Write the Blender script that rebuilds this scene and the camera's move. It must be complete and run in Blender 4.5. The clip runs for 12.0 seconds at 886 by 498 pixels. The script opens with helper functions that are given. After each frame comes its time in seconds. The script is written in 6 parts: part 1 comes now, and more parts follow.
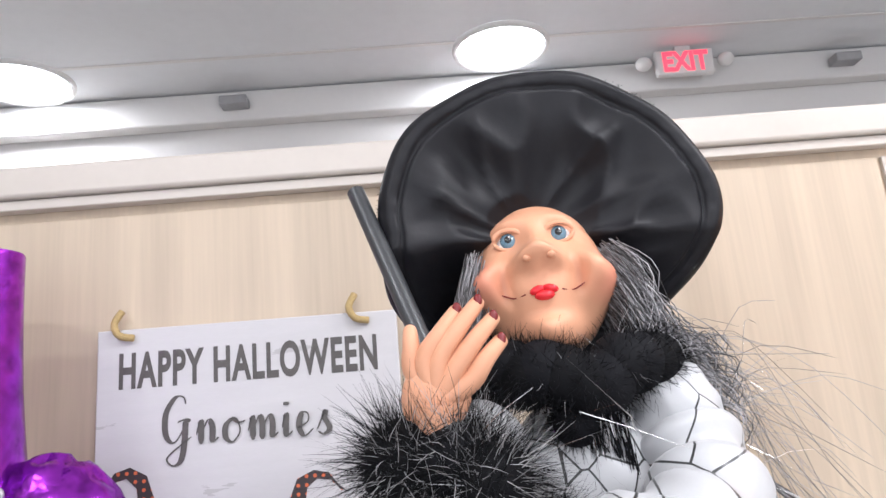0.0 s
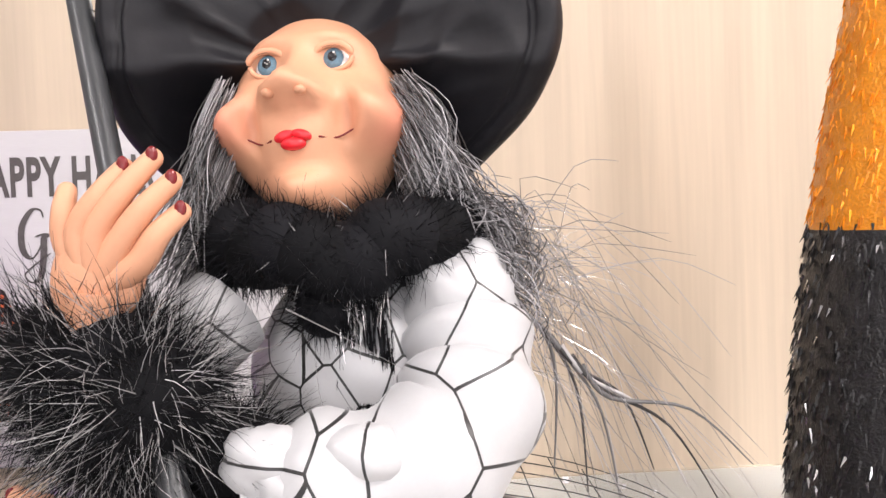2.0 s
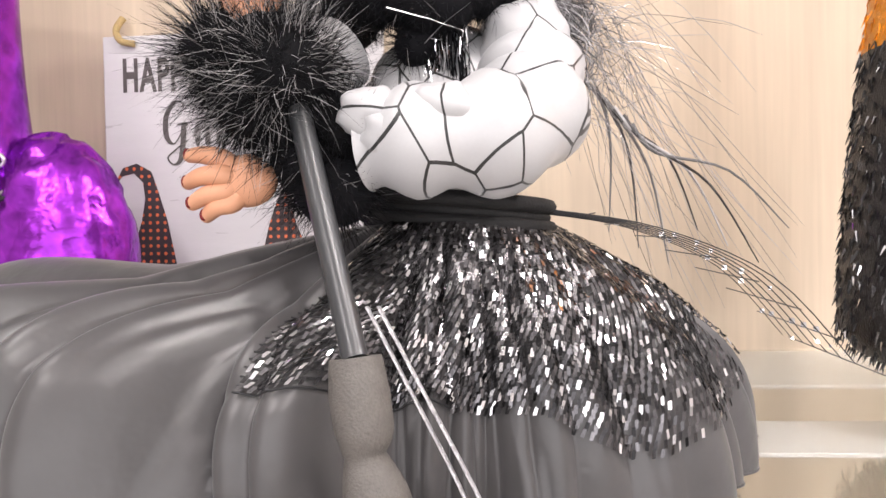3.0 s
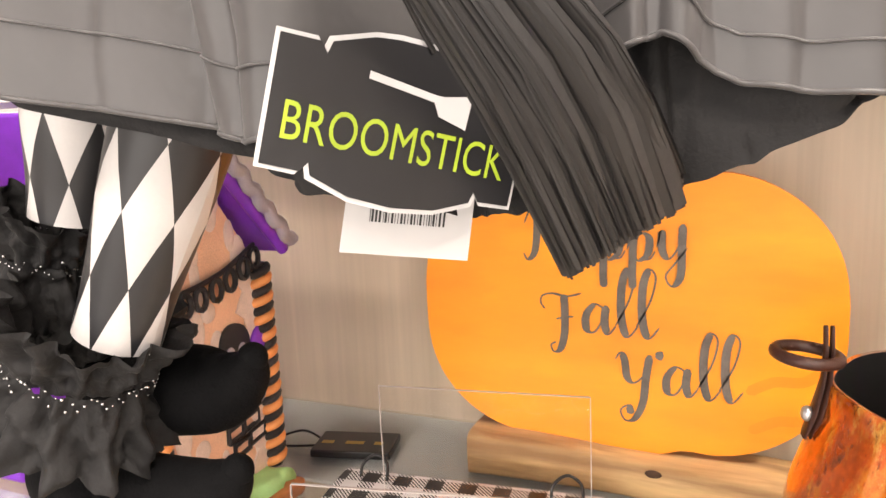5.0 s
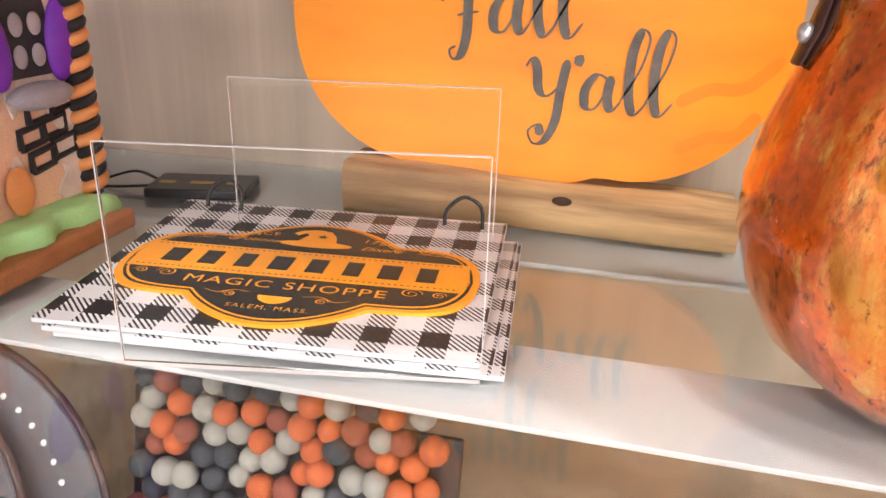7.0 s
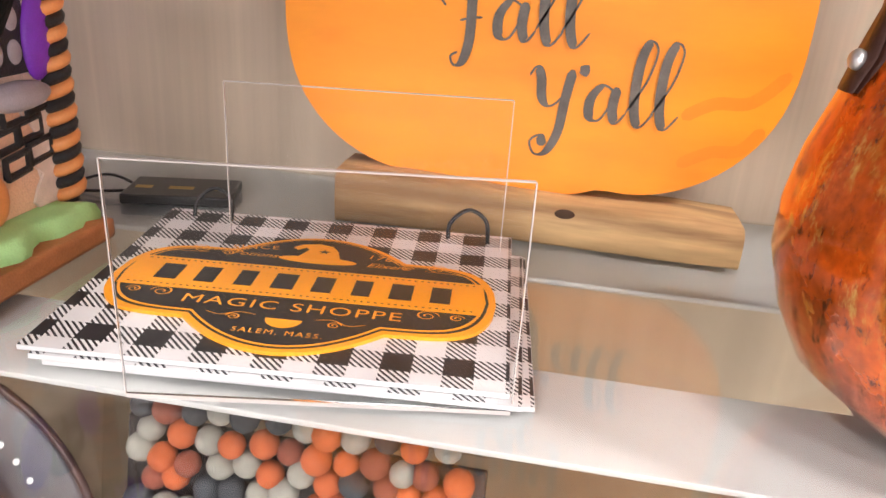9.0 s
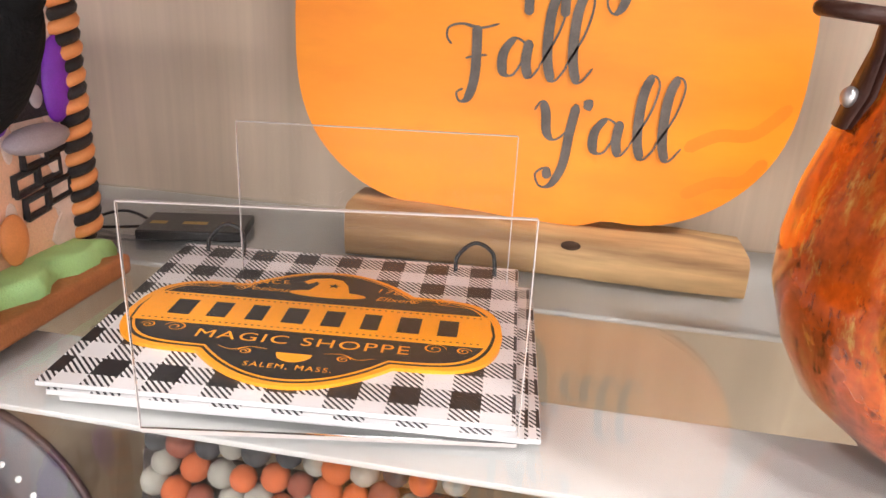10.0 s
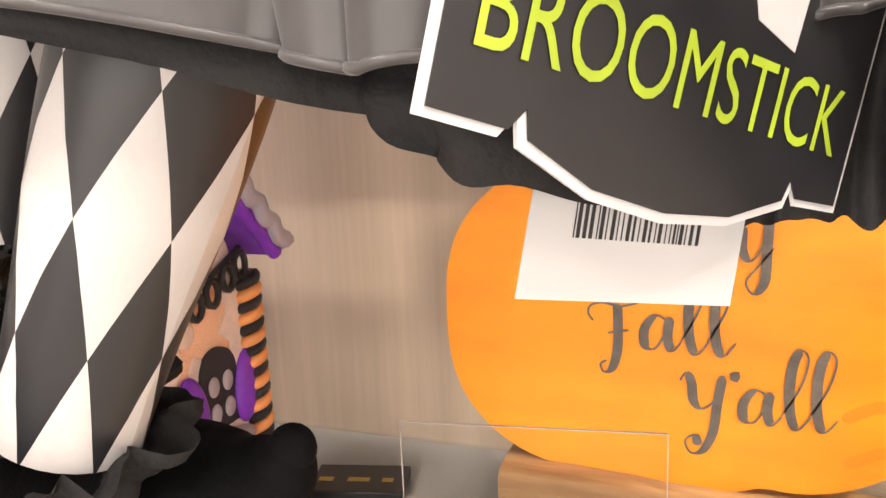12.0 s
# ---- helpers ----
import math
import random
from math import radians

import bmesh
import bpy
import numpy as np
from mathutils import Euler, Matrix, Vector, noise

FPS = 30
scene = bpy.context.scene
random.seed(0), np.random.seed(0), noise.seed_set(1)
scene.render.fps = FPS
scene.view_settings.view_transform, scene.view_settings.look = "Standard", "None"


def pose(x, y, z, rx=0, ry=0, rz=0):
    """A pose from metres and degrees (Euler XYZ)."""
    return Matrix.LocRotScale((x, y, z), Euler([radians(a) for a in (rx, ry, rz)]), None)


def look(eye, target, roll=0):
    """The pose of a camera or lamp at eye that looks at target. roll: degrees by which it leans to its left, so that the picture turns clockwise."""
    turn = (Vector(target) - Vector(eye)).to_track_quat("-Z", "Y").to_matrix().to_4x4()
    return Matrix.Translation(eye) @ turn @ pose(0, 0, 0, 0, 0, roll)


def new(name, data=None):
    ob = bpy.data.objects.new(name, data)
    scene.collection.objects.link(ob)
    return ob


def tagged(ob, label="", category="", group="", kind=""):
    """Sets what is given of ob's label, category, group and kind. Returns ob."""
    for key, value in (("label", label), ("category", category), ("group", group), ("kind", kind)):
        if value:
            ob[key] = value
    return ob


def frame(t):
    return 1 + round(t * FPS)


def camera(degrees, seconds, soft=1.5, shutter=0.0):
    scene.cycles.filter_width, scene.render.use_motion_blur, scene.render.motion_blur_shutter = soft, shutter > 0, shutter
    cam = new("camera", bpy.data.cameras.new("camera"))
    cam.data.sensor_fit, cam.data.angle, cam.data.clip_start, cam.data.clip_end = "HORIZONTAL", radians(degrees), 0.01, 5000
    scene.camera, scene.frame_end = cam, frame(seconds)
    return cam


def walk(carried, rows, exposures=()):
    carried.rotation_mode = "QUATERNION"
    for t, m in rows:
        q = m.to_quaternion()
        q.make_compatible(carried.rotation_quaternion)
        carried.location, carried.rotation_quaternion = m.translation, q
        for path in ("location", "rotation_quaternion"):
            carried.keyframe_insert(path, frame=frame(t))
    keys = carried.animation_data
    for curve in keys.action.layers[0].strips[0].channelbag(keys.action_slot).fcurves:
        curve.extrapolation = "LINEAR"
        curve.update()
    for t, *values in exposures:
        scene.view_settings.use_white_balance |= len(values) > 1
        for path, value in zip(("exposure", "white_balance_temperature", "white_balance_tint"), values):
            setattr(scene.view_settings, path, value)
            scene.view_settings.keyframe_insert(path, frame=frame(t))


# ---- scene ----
cam = camera(62.2, 12.0)
PATH = [
    (0, (-0.024, -1.005, 1.751), (0.069, 0.937, 2.216), -5.3),
    (0.3, (-0.004, -0.985, 1.758), (0.195, 0.967, 2.144), -3.1),
    (0.5, (0.019, -0.975, 1.77), (0.233, 0.985, 2.106), -2),
    (1, (0.054, -0.943, 1.826), (0.262, 1.035, 2.04), -1.9),
    (1.5, (0.095, -0.91, 1.832), (0.236, 1.085, 1.863), -2.3),
    (2, (0.116, -0.905, 1.784), (0.183, 1.092, 1.714), -2.2),
    (2.5, (0.128, -0.941, 1.735), (0.047, 1.05, 1.564), -1),
    (3, (0.128, -1, 1.63), (-0.072, 0.989, 1.577), -1.4),
    (3.2, (0.13, -1.017, 1.611), (-0.165, 0.959, 1.509), -2),
    (4.8, (0.177, -0.885, 1.432), (-0.634, 0.917, 1.128), -2.6),
    (5, (0.178, -0.88, 1.416), (-0.618, 0.921, 1.064), -2.7),
    (5.2, (0.174, -0.869, 1.392), (-0.605, 0.93, 0.997), -3),
    (5.5, (0.162, -0.851, 1.354), (-0.571, 0.942, 0.855), -2.8),
    (6, (0.15, -0.839, 1.317), (-0.506, 0.942, 0.688), -1.8),
    (6.5, (0.141, -0.814, 1.262), (-0.426, 0.972, 0.562), -0.3),
    (7, (0.122, -0.777, 1.238), (-0.306, 1.03, 0.495), 1.7),
    (8.8, (0.069, -0.757, 1.244), (-0.207, 1.067, 0.47), 3.9),
    (9, (0.068, -0.76, 1.245), (-0.212, 1.07, 0.488), 3.8),
    (9.5, (0.069, -0.768, 1.249), (-0.228, 1.07, 0.517), 3.4),
    (10, (0.073, -0.767, 1.254), (-0.249, 1.082, 0.562), 2.8),
    (10.5, (0.076, -0.769, 1.276), (-0.286, 1.085, 0.62), 1.8),
    (11, (0.08, -0.767, 1.336), (-0.362, 1.09, 0.74), 0),
    (11.5, (0.077, -0.77, 1.391), (-0.511, 1.078, 0.902), -2),
    (12, (0.059, -0.771, 1.404), (-0.629, 1.067, 1.02), -2.6),
]
walk(cam, [(t, look(e, g, r)) for t, e, g, r in PATH],
     exposures=[(0, -0.30, 5600, 6), (1.2, -0.24, 6000, 9), (3.2, -0.10, 6200, 10), (4.8, 0.34, 6800, 9), (5.2, 0.30, 6800, 9), (5.8, 0.18, 6800, 9), (6.5, 0.10, 6200, 10), (10.5, 0.10, 6200, 10), (11.2, 0.16, 6400, 10), (12.0, 0.28, 6900, 10)])

# ---- world and light ----
world = bpy.data.worlds.new("store_air")
scene.world = world
world.use_nodes = True
world.node_tree.nodes["Background"].inputs[0].default_value = (1.0, 0.96, 0.92, 1)
world.node_tree.nodes["Background"].inputs[1].default_value = 0.10
scene.view_settings.exposure = 0.0

WALL, TOP, LOW, UP = 0.02, 2.116, 1.0, 1.46
CEIL, BACK = 3.04, 1.62
ROW = Matrix.Translation((-0.035, 0, 0))  # where the lower shelf's things stand along it
rnd = random.Random(7)


# ---- materials ----
def mat(name, c, rough=0.6, metal=0.0, var=0.12, scale=40.0, bump=0.0, stretch=None, fine=0.0, spec=0.5, coat=0.0, sheen=0.0, rand=0.0, bscale=None):
    """A procedural surface: base colour varied by a broad and a fine noise, with relief from the fine one."""
    m = bpy.data.materials.new(name)
    m.use_nodes = True
    nt = m.node_tree
    L = nt.links.new
    p = nt.nodes["Principled BSDF"]
    p.inputs["Metallic"].default_value = metal
    p.inputs["Roughness"].default_value = rough
    p.inputs["Specular IOR Level"].default_value = spec
    p.inputs["Coat Weight"].default_value = coat
    p.inputs["Sheen Weight"].default_value = sheen
    tc = nt.nodes.new("ShaderNodeTexCoord")
    mp = nt.nodes.new("ShaderNodeMapping")
    L(tc.outputs["Object"], mp.inputs[0])
    mp.inputs["Scale"].default_value = stretch or (1, 1, 1)
    n1 = nt.nodes.new("ShaderNodeTexNoise")
    n1.inputs["Scale"].default_value = scale
    n1.inputs["Detail"].default_value = 5
    L(mp.outputs[0], n1.inputs["Vector"])
    n2 = nt.nodes.new("ShaderNodeTexNoise")
    n2.inputs["Scale"].default_value = bscale or scale * 9
    n2.inputs["Detail"].default_value = 3
    L(mp.outputs[0], n2.inputs["Vector"])
    a = nt.nodes.new("ShaderNodeMath")
    a.operation = "MULTIPLY_ADD"
    L(n1.outputs["Fac"], a.inputs[0])
    a.inputs[1].default_value = 2 * var
    a.inputs[2].default_value = 1 - var
    b = nt.nodes.new("ShaderNodeMath")
    b.operation = "MULTIPLY_ADD"
    L(n2.outputs["Fac"], b.inputs[0])
    b.inputs[1].default_value = 2 * fine
    b.inputs[2].default_value = 1 - fine
    k = nt.nodes.new("ShaderNodeMath")
    k.operation = "MULTIPLY"
    L(a.outputs[0], k.inputs[0])
    L(b.outputs[0], k.inputs[1])
    last = k.outputs[0]
    if rand:
        g = nt.nodes.new("ShaderNodeNewGeometry")
        r = nt.nodes.new("ShaderNodeMath")
        r.operation = "MULTIPLY_ADD"
        L(g.outputs["Random Per Island"], r.inputs[0])
        r.inputs[1].default_value = 2 * rand
        r.inputs[2].default_value = 1 - rand
        k2 = nt.nodes.new("ShaderNodeMath")
        k2.operation = "MULTIPLY"
        L(last, k2.inputs[0])
        L(r.outputs[0], k2.inputs[1])
        last = k2.outputs[0]
    v = nt.nodes.new("ShaderNodeVectorMath")
    v.operation = "SCALE"
    v.inputs[0].default_value = c
    L(last, v.inputs["Scale"])
    L(v.outputs[0], p.inputs["Base Color"])
    if bump:
        bp = nt.nodes.new("ShaderNodeBump")
        bp.inputs["Strength"].default_value = bump
        bp.inputs["Distance"].default_value = 0.002
        L(n2.outputs["Fac"], bp.inputs["Height"])
        L(bp.outputs[0], p.inputs["Normal"])
    m["base"] = v.name
    return m


def math_node(nt, op, x, y=None, z=None):
    n = nt.nodes.new("ShaderNodeMath")
    n.operation = op
    for i, s in enumerate((x, y, z)):
        if s is None:
            continue
        if isinstance(s, (int, float)):
            n.inputs[i].default_value = s
        else:
            nt.links.new(s, n.inputs[i])
    return n.outputs[0]


def blend(m, fac, c2):
    """Lays a second colour over a surface's base colour where fac is 1."""
    nt = m.node_tree
    p = nt.nodes["Principled BSDF"]
    mix = nt.nodes.new("ShaderNodeMix")
    mix.data_type = "RGBA"
    nt.links.new(fac, mix.inputs[0])
    nt.links.new(p.inputs["Base Color"].links[0].from_socket, mix.inputs[6])
    mix.inputs[7].default_value = (*c2, 1)
    nt.links.new(mix.outputs[2], p.inputs["Base Color"])
    return m


def coord(nt, kind="Object"):
    tc = nt.nodes.new("ShaderNodeTexCoord")
    s = nt.nodes.new("ShaderNodeSeparateXYZ")
    nt.links.new(tc.outputs[kind], s.inputs[0])
    return s.outputs, tc.outputs[kind]


def clear(name, tint, rough=0.02, ior=1.45):
    m = bpy.data.materials.new(name)
    m.use_nodes = True
    p = m.node_tree.nodes["Principled BSDF"]
    p.inputs["Base Color"].default_value = (*tint, 1)
    p.inputs["Transmission Weight"].default_value = 1
    p.inputs["Roughness"].default_value = rough
    p.inputs["IOR"].default_value = ior
    return m


def glow(name, c, s):
    m = bpy.data.materials.new(name)
    m.use_nodes = True
    p = m.node_tree.nodes["Principled BSDF"]
    p.inputs["Base Color"].default_value = (*c, 1)
    p.inputs["Emission Color"].default_value = (*c, 1)
    p.inputs["Emission Strength"].default_value = s
    return m


LAMINATE = mat("wood_laminate", (0.565, 0.462, 0.345), 0.45, var=0.26, scale=26, stretch=(1, 1, 0.035), fine=0.10, bscale=150, bump=0.05)
TRIMWOOD = mat("pale_trim", (0.60, 0.545, 0.49), 0.4, var=0.05, scale=8, fine=0.03)
WHITE = mat("white_paint", (0.74, 0.725, 0.715), 0.5, var=0.04, scale=6, fine=0.02)
RAIL = mat("white_rail", (0.56, 0.55, 0.545), 0.35, var=0.03, scale=14, fine=0.03)
CEILING = mat("ceiling_paint", (0.78, 0.79, 0.81), 0.7, var=0.05, scale=3, fine=0.03, bump=0.1)
FLOOR = mat("floor_vinyl", (0.52, 0.49, 0.46), 0.35, var=0.15, scale=4, fine=0.05)
GREYPLASTIC = mat("grey_plastic", (0.35, 0.35, 0.36), 0.5)
GLASS = clear("shelf_glass", (0.78, 0.81, 0.80))
EDGE = mat("glass_edge", (0.02, 0.30, 0.24), 0.15, var=0.2, scale=60, fine=0.2)
ACRYL = clear("acrylic", (0.985, 0.985, 0.985), 0.01, 1.18)
ACEDGE = mat("acrylic_edge", (0.56, 0.51, 0.49), 0.25, var=0.1, scale=80)
ORANGE = mat("orange_board", (0.93, 0.31, 0.006), 0.5, var=0.10, scale=9, fine=0.04, stretch=(0.6, 1, 2.5), bump=0.05)
DARKORANGE = mat("dark_orange_streak", (0.86, 0.235, 0.004), 0.5, var=0.15, scale=30, fine=0.06)
INK = mat("charcoal_ink", (0.085, 0.075, 0.07), 0.45, var=0.35, scale=90, fine=0.25)
GREYINK = mat("grey_brush_ink", (0.115, 0.095, 0.078), 0.5, var=0.75, scale=70, fine=0.3)
LOGWOOD = mat("raw_wood", (0.54, 0.35, 0.16), 0.7, var=0.5, scale=40, stretch=(0.15, 1, 1), fine=0.25, bscale=120, bump=0.5)
BARK = mat("wood_knot", (0.06, 0.03, 0.015), 0.9, var=0.4, scale=90)
SILVERED = mat("red_pane", (0.28, 0.03, 0.06), 0.4, var=0.2, scale=5)
EXITRED = glow("exit_red", (1.0, 0.06, 0.10), 1.6)
LAMP = glow("lamp_glow", (1.0, 0.96, 0.92), 14.0)
BLACKSATIN = mat("black_satin", (0.0085, 0.0082, 0.0105), 0.50, var=0.3, scale=30, fine=0.1, bump=0.06, spec=0.26)
SKIRTSATIN = mat("charcoal_satin", (0.056, 0.053, 0.054), 0.36, var=0.2, scale=12, fine=0.12, bscale=34, bump=0.7, sheen=0.2, spec=0.6)
VELVET = mat("black_velvet", (0.0045, 0.0045, 0.005), 0.9, var=0.3, scale=60, fine=0.3, bump=0.3, spec=0.12)
RUFFLE = mat("black_crepe", (0.009, 0.0085, 0.009), 0.75, var=0.3, scale=50, fine=0.2, bump=0.3)
FUR = mat("black_marabou", (0.006, 0.006, 0.0075), 0.75, var=0.3, scale=50, rand=0.6, spec=0.15)
GREYFUR = mat("grey_marabou_tip", (0.32, 0.31, 0.31), 0.6, var=0.3, scale=50, rand=0.6)
HAIR = mat("grey_doll_hair", (0.28, 0.27, 0.28), 0.35, var=0.3, scale=50, rand=0.7, spec=0.7)
DARKHAIR = mat("dark_doll_hair", (0.05, 0.045, 0.045), 0.35, var=0.3, scale=50, rand=0.7, spec=0.7)
TINSEL = mat("silver_tinsel", (0.55, 0.54, 0.54), 0.25, metal=1.0, rand=0.2)
SEQUIN = mat("dark_sequin", (0.10, 0.096, 0.10), 0.22, metal=0.9, rand=0.9)
SEQUINB = mat("silver_sequin", (0.70, 0.69, 0.70), 0.18, metal=1.0, rand=0.4)
NET = mat("black_net", (0.02, 0.02, 0.022), 0.6)
SKIN = mat("doll_skin", (0.66, 0.335, 0.20), 0.5, var=0.07, scale=40, fine=0.03, bump=0.03, spec=0.4)
LIPS = mat("red_lips", (0.68, 0.02, 0.03), 0.25, var=0.1, scale=200)
NAIL = mat("red_nail", (0.17, 0.016, 0.018), 0.25, var=0.1, scale=200)
EYEWHITE_GLINT = mat("eye_white_and_glint", (0.82, 0.83, 0.83), 0.15, var=0.02)
IRIS = mat("blue_iris", (0.11, 0.19, 0.25), 0.1, var=0.5, scale=700)
PUPIL = mat("pupil", (0.008, 0.008, 0.010), 0.08)
BRISTLE = mat("black_raffia", (0.019, 0.018, 0.018), 0.5, var=0.3, scale=60, fine=0.3, stretch=(1, 1, 0.2), rand=0.55, spec=0.6)
SHAFT = mat("black_painted_wood", (0.035, 0.037, 0.040), 0.35, var=0.3, scale=40, spec=0.7)
WRAP = mat("grey_raffia_wrap", (0.12, 0.11, 0.10), 0.55, var=0.3, scale=80, fine=0.3, bump=0.4)
CARD = mat("white_card", (0.64, 0.64, 0.645), 0.55, var=0.03, scale=60)
TAGBLACK = mat("black_card", (0.018, 0.018, 0.020), 0.4, var=0.2, scale=60)
LIME = mat("lime_ink", (0.40, 0.54, 0.04), 0.5, var=0.2, scale=120)
GINGER = mat("gingerbread", (0.94, 0.60, 0.41), 0.55, var=0.22, scale=30, fine=0.2, bscale=500, bump=0.4)
SUGAR = mat("sugar_frosting", (0.92, 0.76, 0.68), 0.35, var=0.2, scale=90, fine=0.4, bscale=1500, bump=0.5)
CLAYORANGE = mat("orange_icing", (0.90, 0.36, 0.12), 0.4, var=0.12, scale=60, fine=0.1, bump=0.2)
CLAYBLACK = mat("black_glitter_icing", (0.022, 0.022, 0.026), 0.35, var=0.5, scale=300, fine=0.6, bscale=1800, bump=0.6)
PURPLE = mat("purple_icing", (0.22, 0.035, 0.55), 0.35, var=0.2, scale=60, fine=0.2, bscale=900, bump=0.3)
GREEN = mat("green_icing", (0.50, 0.88, 0.37), 0.5, var=0.12, scale=40, fine=0.1, bscale=700, bump=0.4)
SNOW = mat("frosted_icing", (0.44, 0.40, 0.45), 0.5, var=0.15, scale=60, fine=0.25, bscale=900, bump=0.5)
TAN = mat("biscuit_tan", (0.50, 0.19, 0.07), 0.6, var=0.25, scale=60, fine=0.2, bump=0.3)
FOIL = mat("purple_foil", (0.30, 0.03, 0.48), 0.24, metal=0.85, var=0.5, scale=60, fine=0.4, bscale=60, bump=0.9)
SILVERGLIT = mat("silver_glitter", (0.62, 0.61, 0.64), 0.3, metal=0.7, var=0.5, scale=250, fine=0.6, bscale=700, bump=0.9)
BLACKBOX = mat("black_plastic", (0.014, 0.013, 0.013), 0.35, var=0.2, scale=60)
GOLDINK = mat("gold_ink", (0.42, 0.27, 0.04), 0.4, var=0.2, scale=90)
LEATHER = mat("dark_bronzed_iron", (0.050, 0.018, 0.012), 0.38, var=0.4, scale=60, fine=0.2, bump=0.2, spec=0.4)
STEEL = mat("rivet_steel", (0.62, 0.60, 0.60), 0.3, metal=0.8)
ROPE = mat("jute_rope", (0.52, 0.38, 0.17), 0.85, var=0.3, scale=250, bump=0.6)
CORNORANGE = mat("orange_tinsel", (0.93, 0.33, 0.01), 0.35, var=0.15, scale=60, fine=0.3, bscale=500, bump=0.7, rand=0.3)
CORNBLACK = mat("black_tinsel", (0.022, 0.021, 0.022), 0.3, var=0.3, scale=60, fine=0.3, bscale=500, bump=0.7, rand=0.6)
CORNWHITE = mat("white_tinsel", (0.82, 0.79, 0.76), 0.4, var=0.1, scale=60, fine=0.2, bscale=500, bump=0.7, rand=0.2)
BEADS = {c: mat(c + "_felt", v, 0.85, var=0.15, scale=120, fine=0.2, bump=0.4) for c, v in dict(orange=(0.40, 0.085, 0.022), white=(0.27, 0.255, 0.22), black=(0.035, 0.038, 0.045), brown=(0.20, 0.05, 0.028)).items()}
BAG = clear("clear_plastic_bag", (0.97, 0.97, 0.97), 0.05, 1.1)
PLATE = mat("slate_plate", (0.075, 0.072, 0.085), 0.4, var=0.25, scale=20, fine=0.1)
PLATERIM = mat("plate_rim", (0.05, 0.025, 0.025), 0.3, var=0.3, scale=60)
DOTWHITE = mat("white_dot", (0.80, 0.80, 0.80), 0.4)
BACKING = mat("maroon_box", (0.022, 0.016, 0.016), 0.5, var=0.3, scale=20)

# dark growth lines in the raw wood, streaks of darker tone in the orange
for _mt, _sc, _st, _lo, _hi, _k, _c in ((LOGWOOD, 14, (0.25, 2.0, 3.0), 0.50, 0.66, 0.75, (0.19, 0.085, 0.03)), (LOGWOOD, 5, (1.0, 1.0, 1.0), 0.55, 0.70, 0.6, (0.30, 0.15, 0.055)), (ORANGE, 7, (0.7, 1.0, 2.2), 0.50, 0.72, 0.55, (0.80, 0.20, 0.003))):
    _nt = _mt.node_tree
    _o, _v = coord(_nt)
    _m = _nt.nodes.new("ShaderNodeMapping")
    _m.inputs["Scale"].default_value = _st
    _m.inputs["Rotation"].default_value = (0, 0.25, 0) if _mt is ORANGE else (0, 0, 0)
    _nt.links.new(_v, _m.inputs[0])
    _n = _nt.nodes.new("ShaderNodeTexNoise")
    _n.inputs["Scale"].default_value = _sc
    _n.inputs["Detail"].default_value = 6
    _nt.links.new(_m.outputs[0], _n.inputs["Vector"])
    _r = _nt.nodes.new("ShaderNodeMapRange")
    _r.inputs[1].default_value, _r.inputs[2].default_value, _r.inputs[4].default_value = _lo, _hi, _k
    _nt.links.new(_n.outputs["Fac"], _r.inputs[0])
    blend(_mt, _r.outputs[0], _c)

# white board with faint grey plank lines
PLANK = mat("whitewashed_plank", (0.60, 0.58, 0.59), 0.6, var=0.05, scale=30, stretch=(0.3, 1, 3), fine=0.04)
_nt = PLANK.node_tree
_o, _v = coord(_nt)
_n = _nt.nodes.new("ShaderNodeTexNoise")
_n.inputs["Scale"].default_value = 6
_m = _nt.nodes.new("ShaderNodeMapping")
_m.inputs["Scale"].default_value = (1.2, 1, 9)
_nt.links.new(_v, _m.inputs[0])
_nt.links.new(_m.outputs[0], _n.inputs["Vector"])
_n.inputs["Detail"].default_value = 6
blend(PLANK, math_node(_nt, "MULTIPLY", math_node(_nt, "GREATER_THAN", _n.outputs["Fac"], 0.66), 0.5), (0.36, 0.34, 0.34))

# spider-web print: black cell lines on white satin
WEB = mat("web_print_satin", (0.47, 0.47, 0.48), 0.35, var=0.04, scale=60, fine=0.03, spec=0.6, sheen=0.2)
_nt = WEB.node_tree
_tc = _nt.nodes.new("ShaderNodeTexCoord")
_nz = _nt.nodes.new("ShaderNodeTexVoronoi")
_nz.feature = "DISTANCE_TO_EDGE"
_nz.inputs["Scale"].default_value = 27
_nz.inputs["Randomness"].default_value = 0.85
_mp = _nt.nodes.new("ShaderNodeMapping")
_mp.inputs["Scale"].default_value = (1.0, 0.35, 0.85)
_nt.links.new(_tc.outputs["Object"], _mp.inputs[0])
_nt.links.new(_mp.outputs[0], _nz.inputs["Vector"])
blend(WEB, math_node(_nt, "LESS_THAN", _nz.outputs["Distance"], 0.015), (0.012, 0.012, 0.012))

WEBFINE = WEB.copy()
WEBFINE.name = "fine_web_print_satin"
for _q in WEBFINE.node_tree.nodes:
    if _q.bl_idname == "ShaderNodeTexVoronoi":
        _q.inputs["Scale"].default_value = 50
    if _q.bl_idname == "ShaderNodeMath" and _q.operation == "LESS_THAN":
        _q.inputs[1].default_value = 0.026

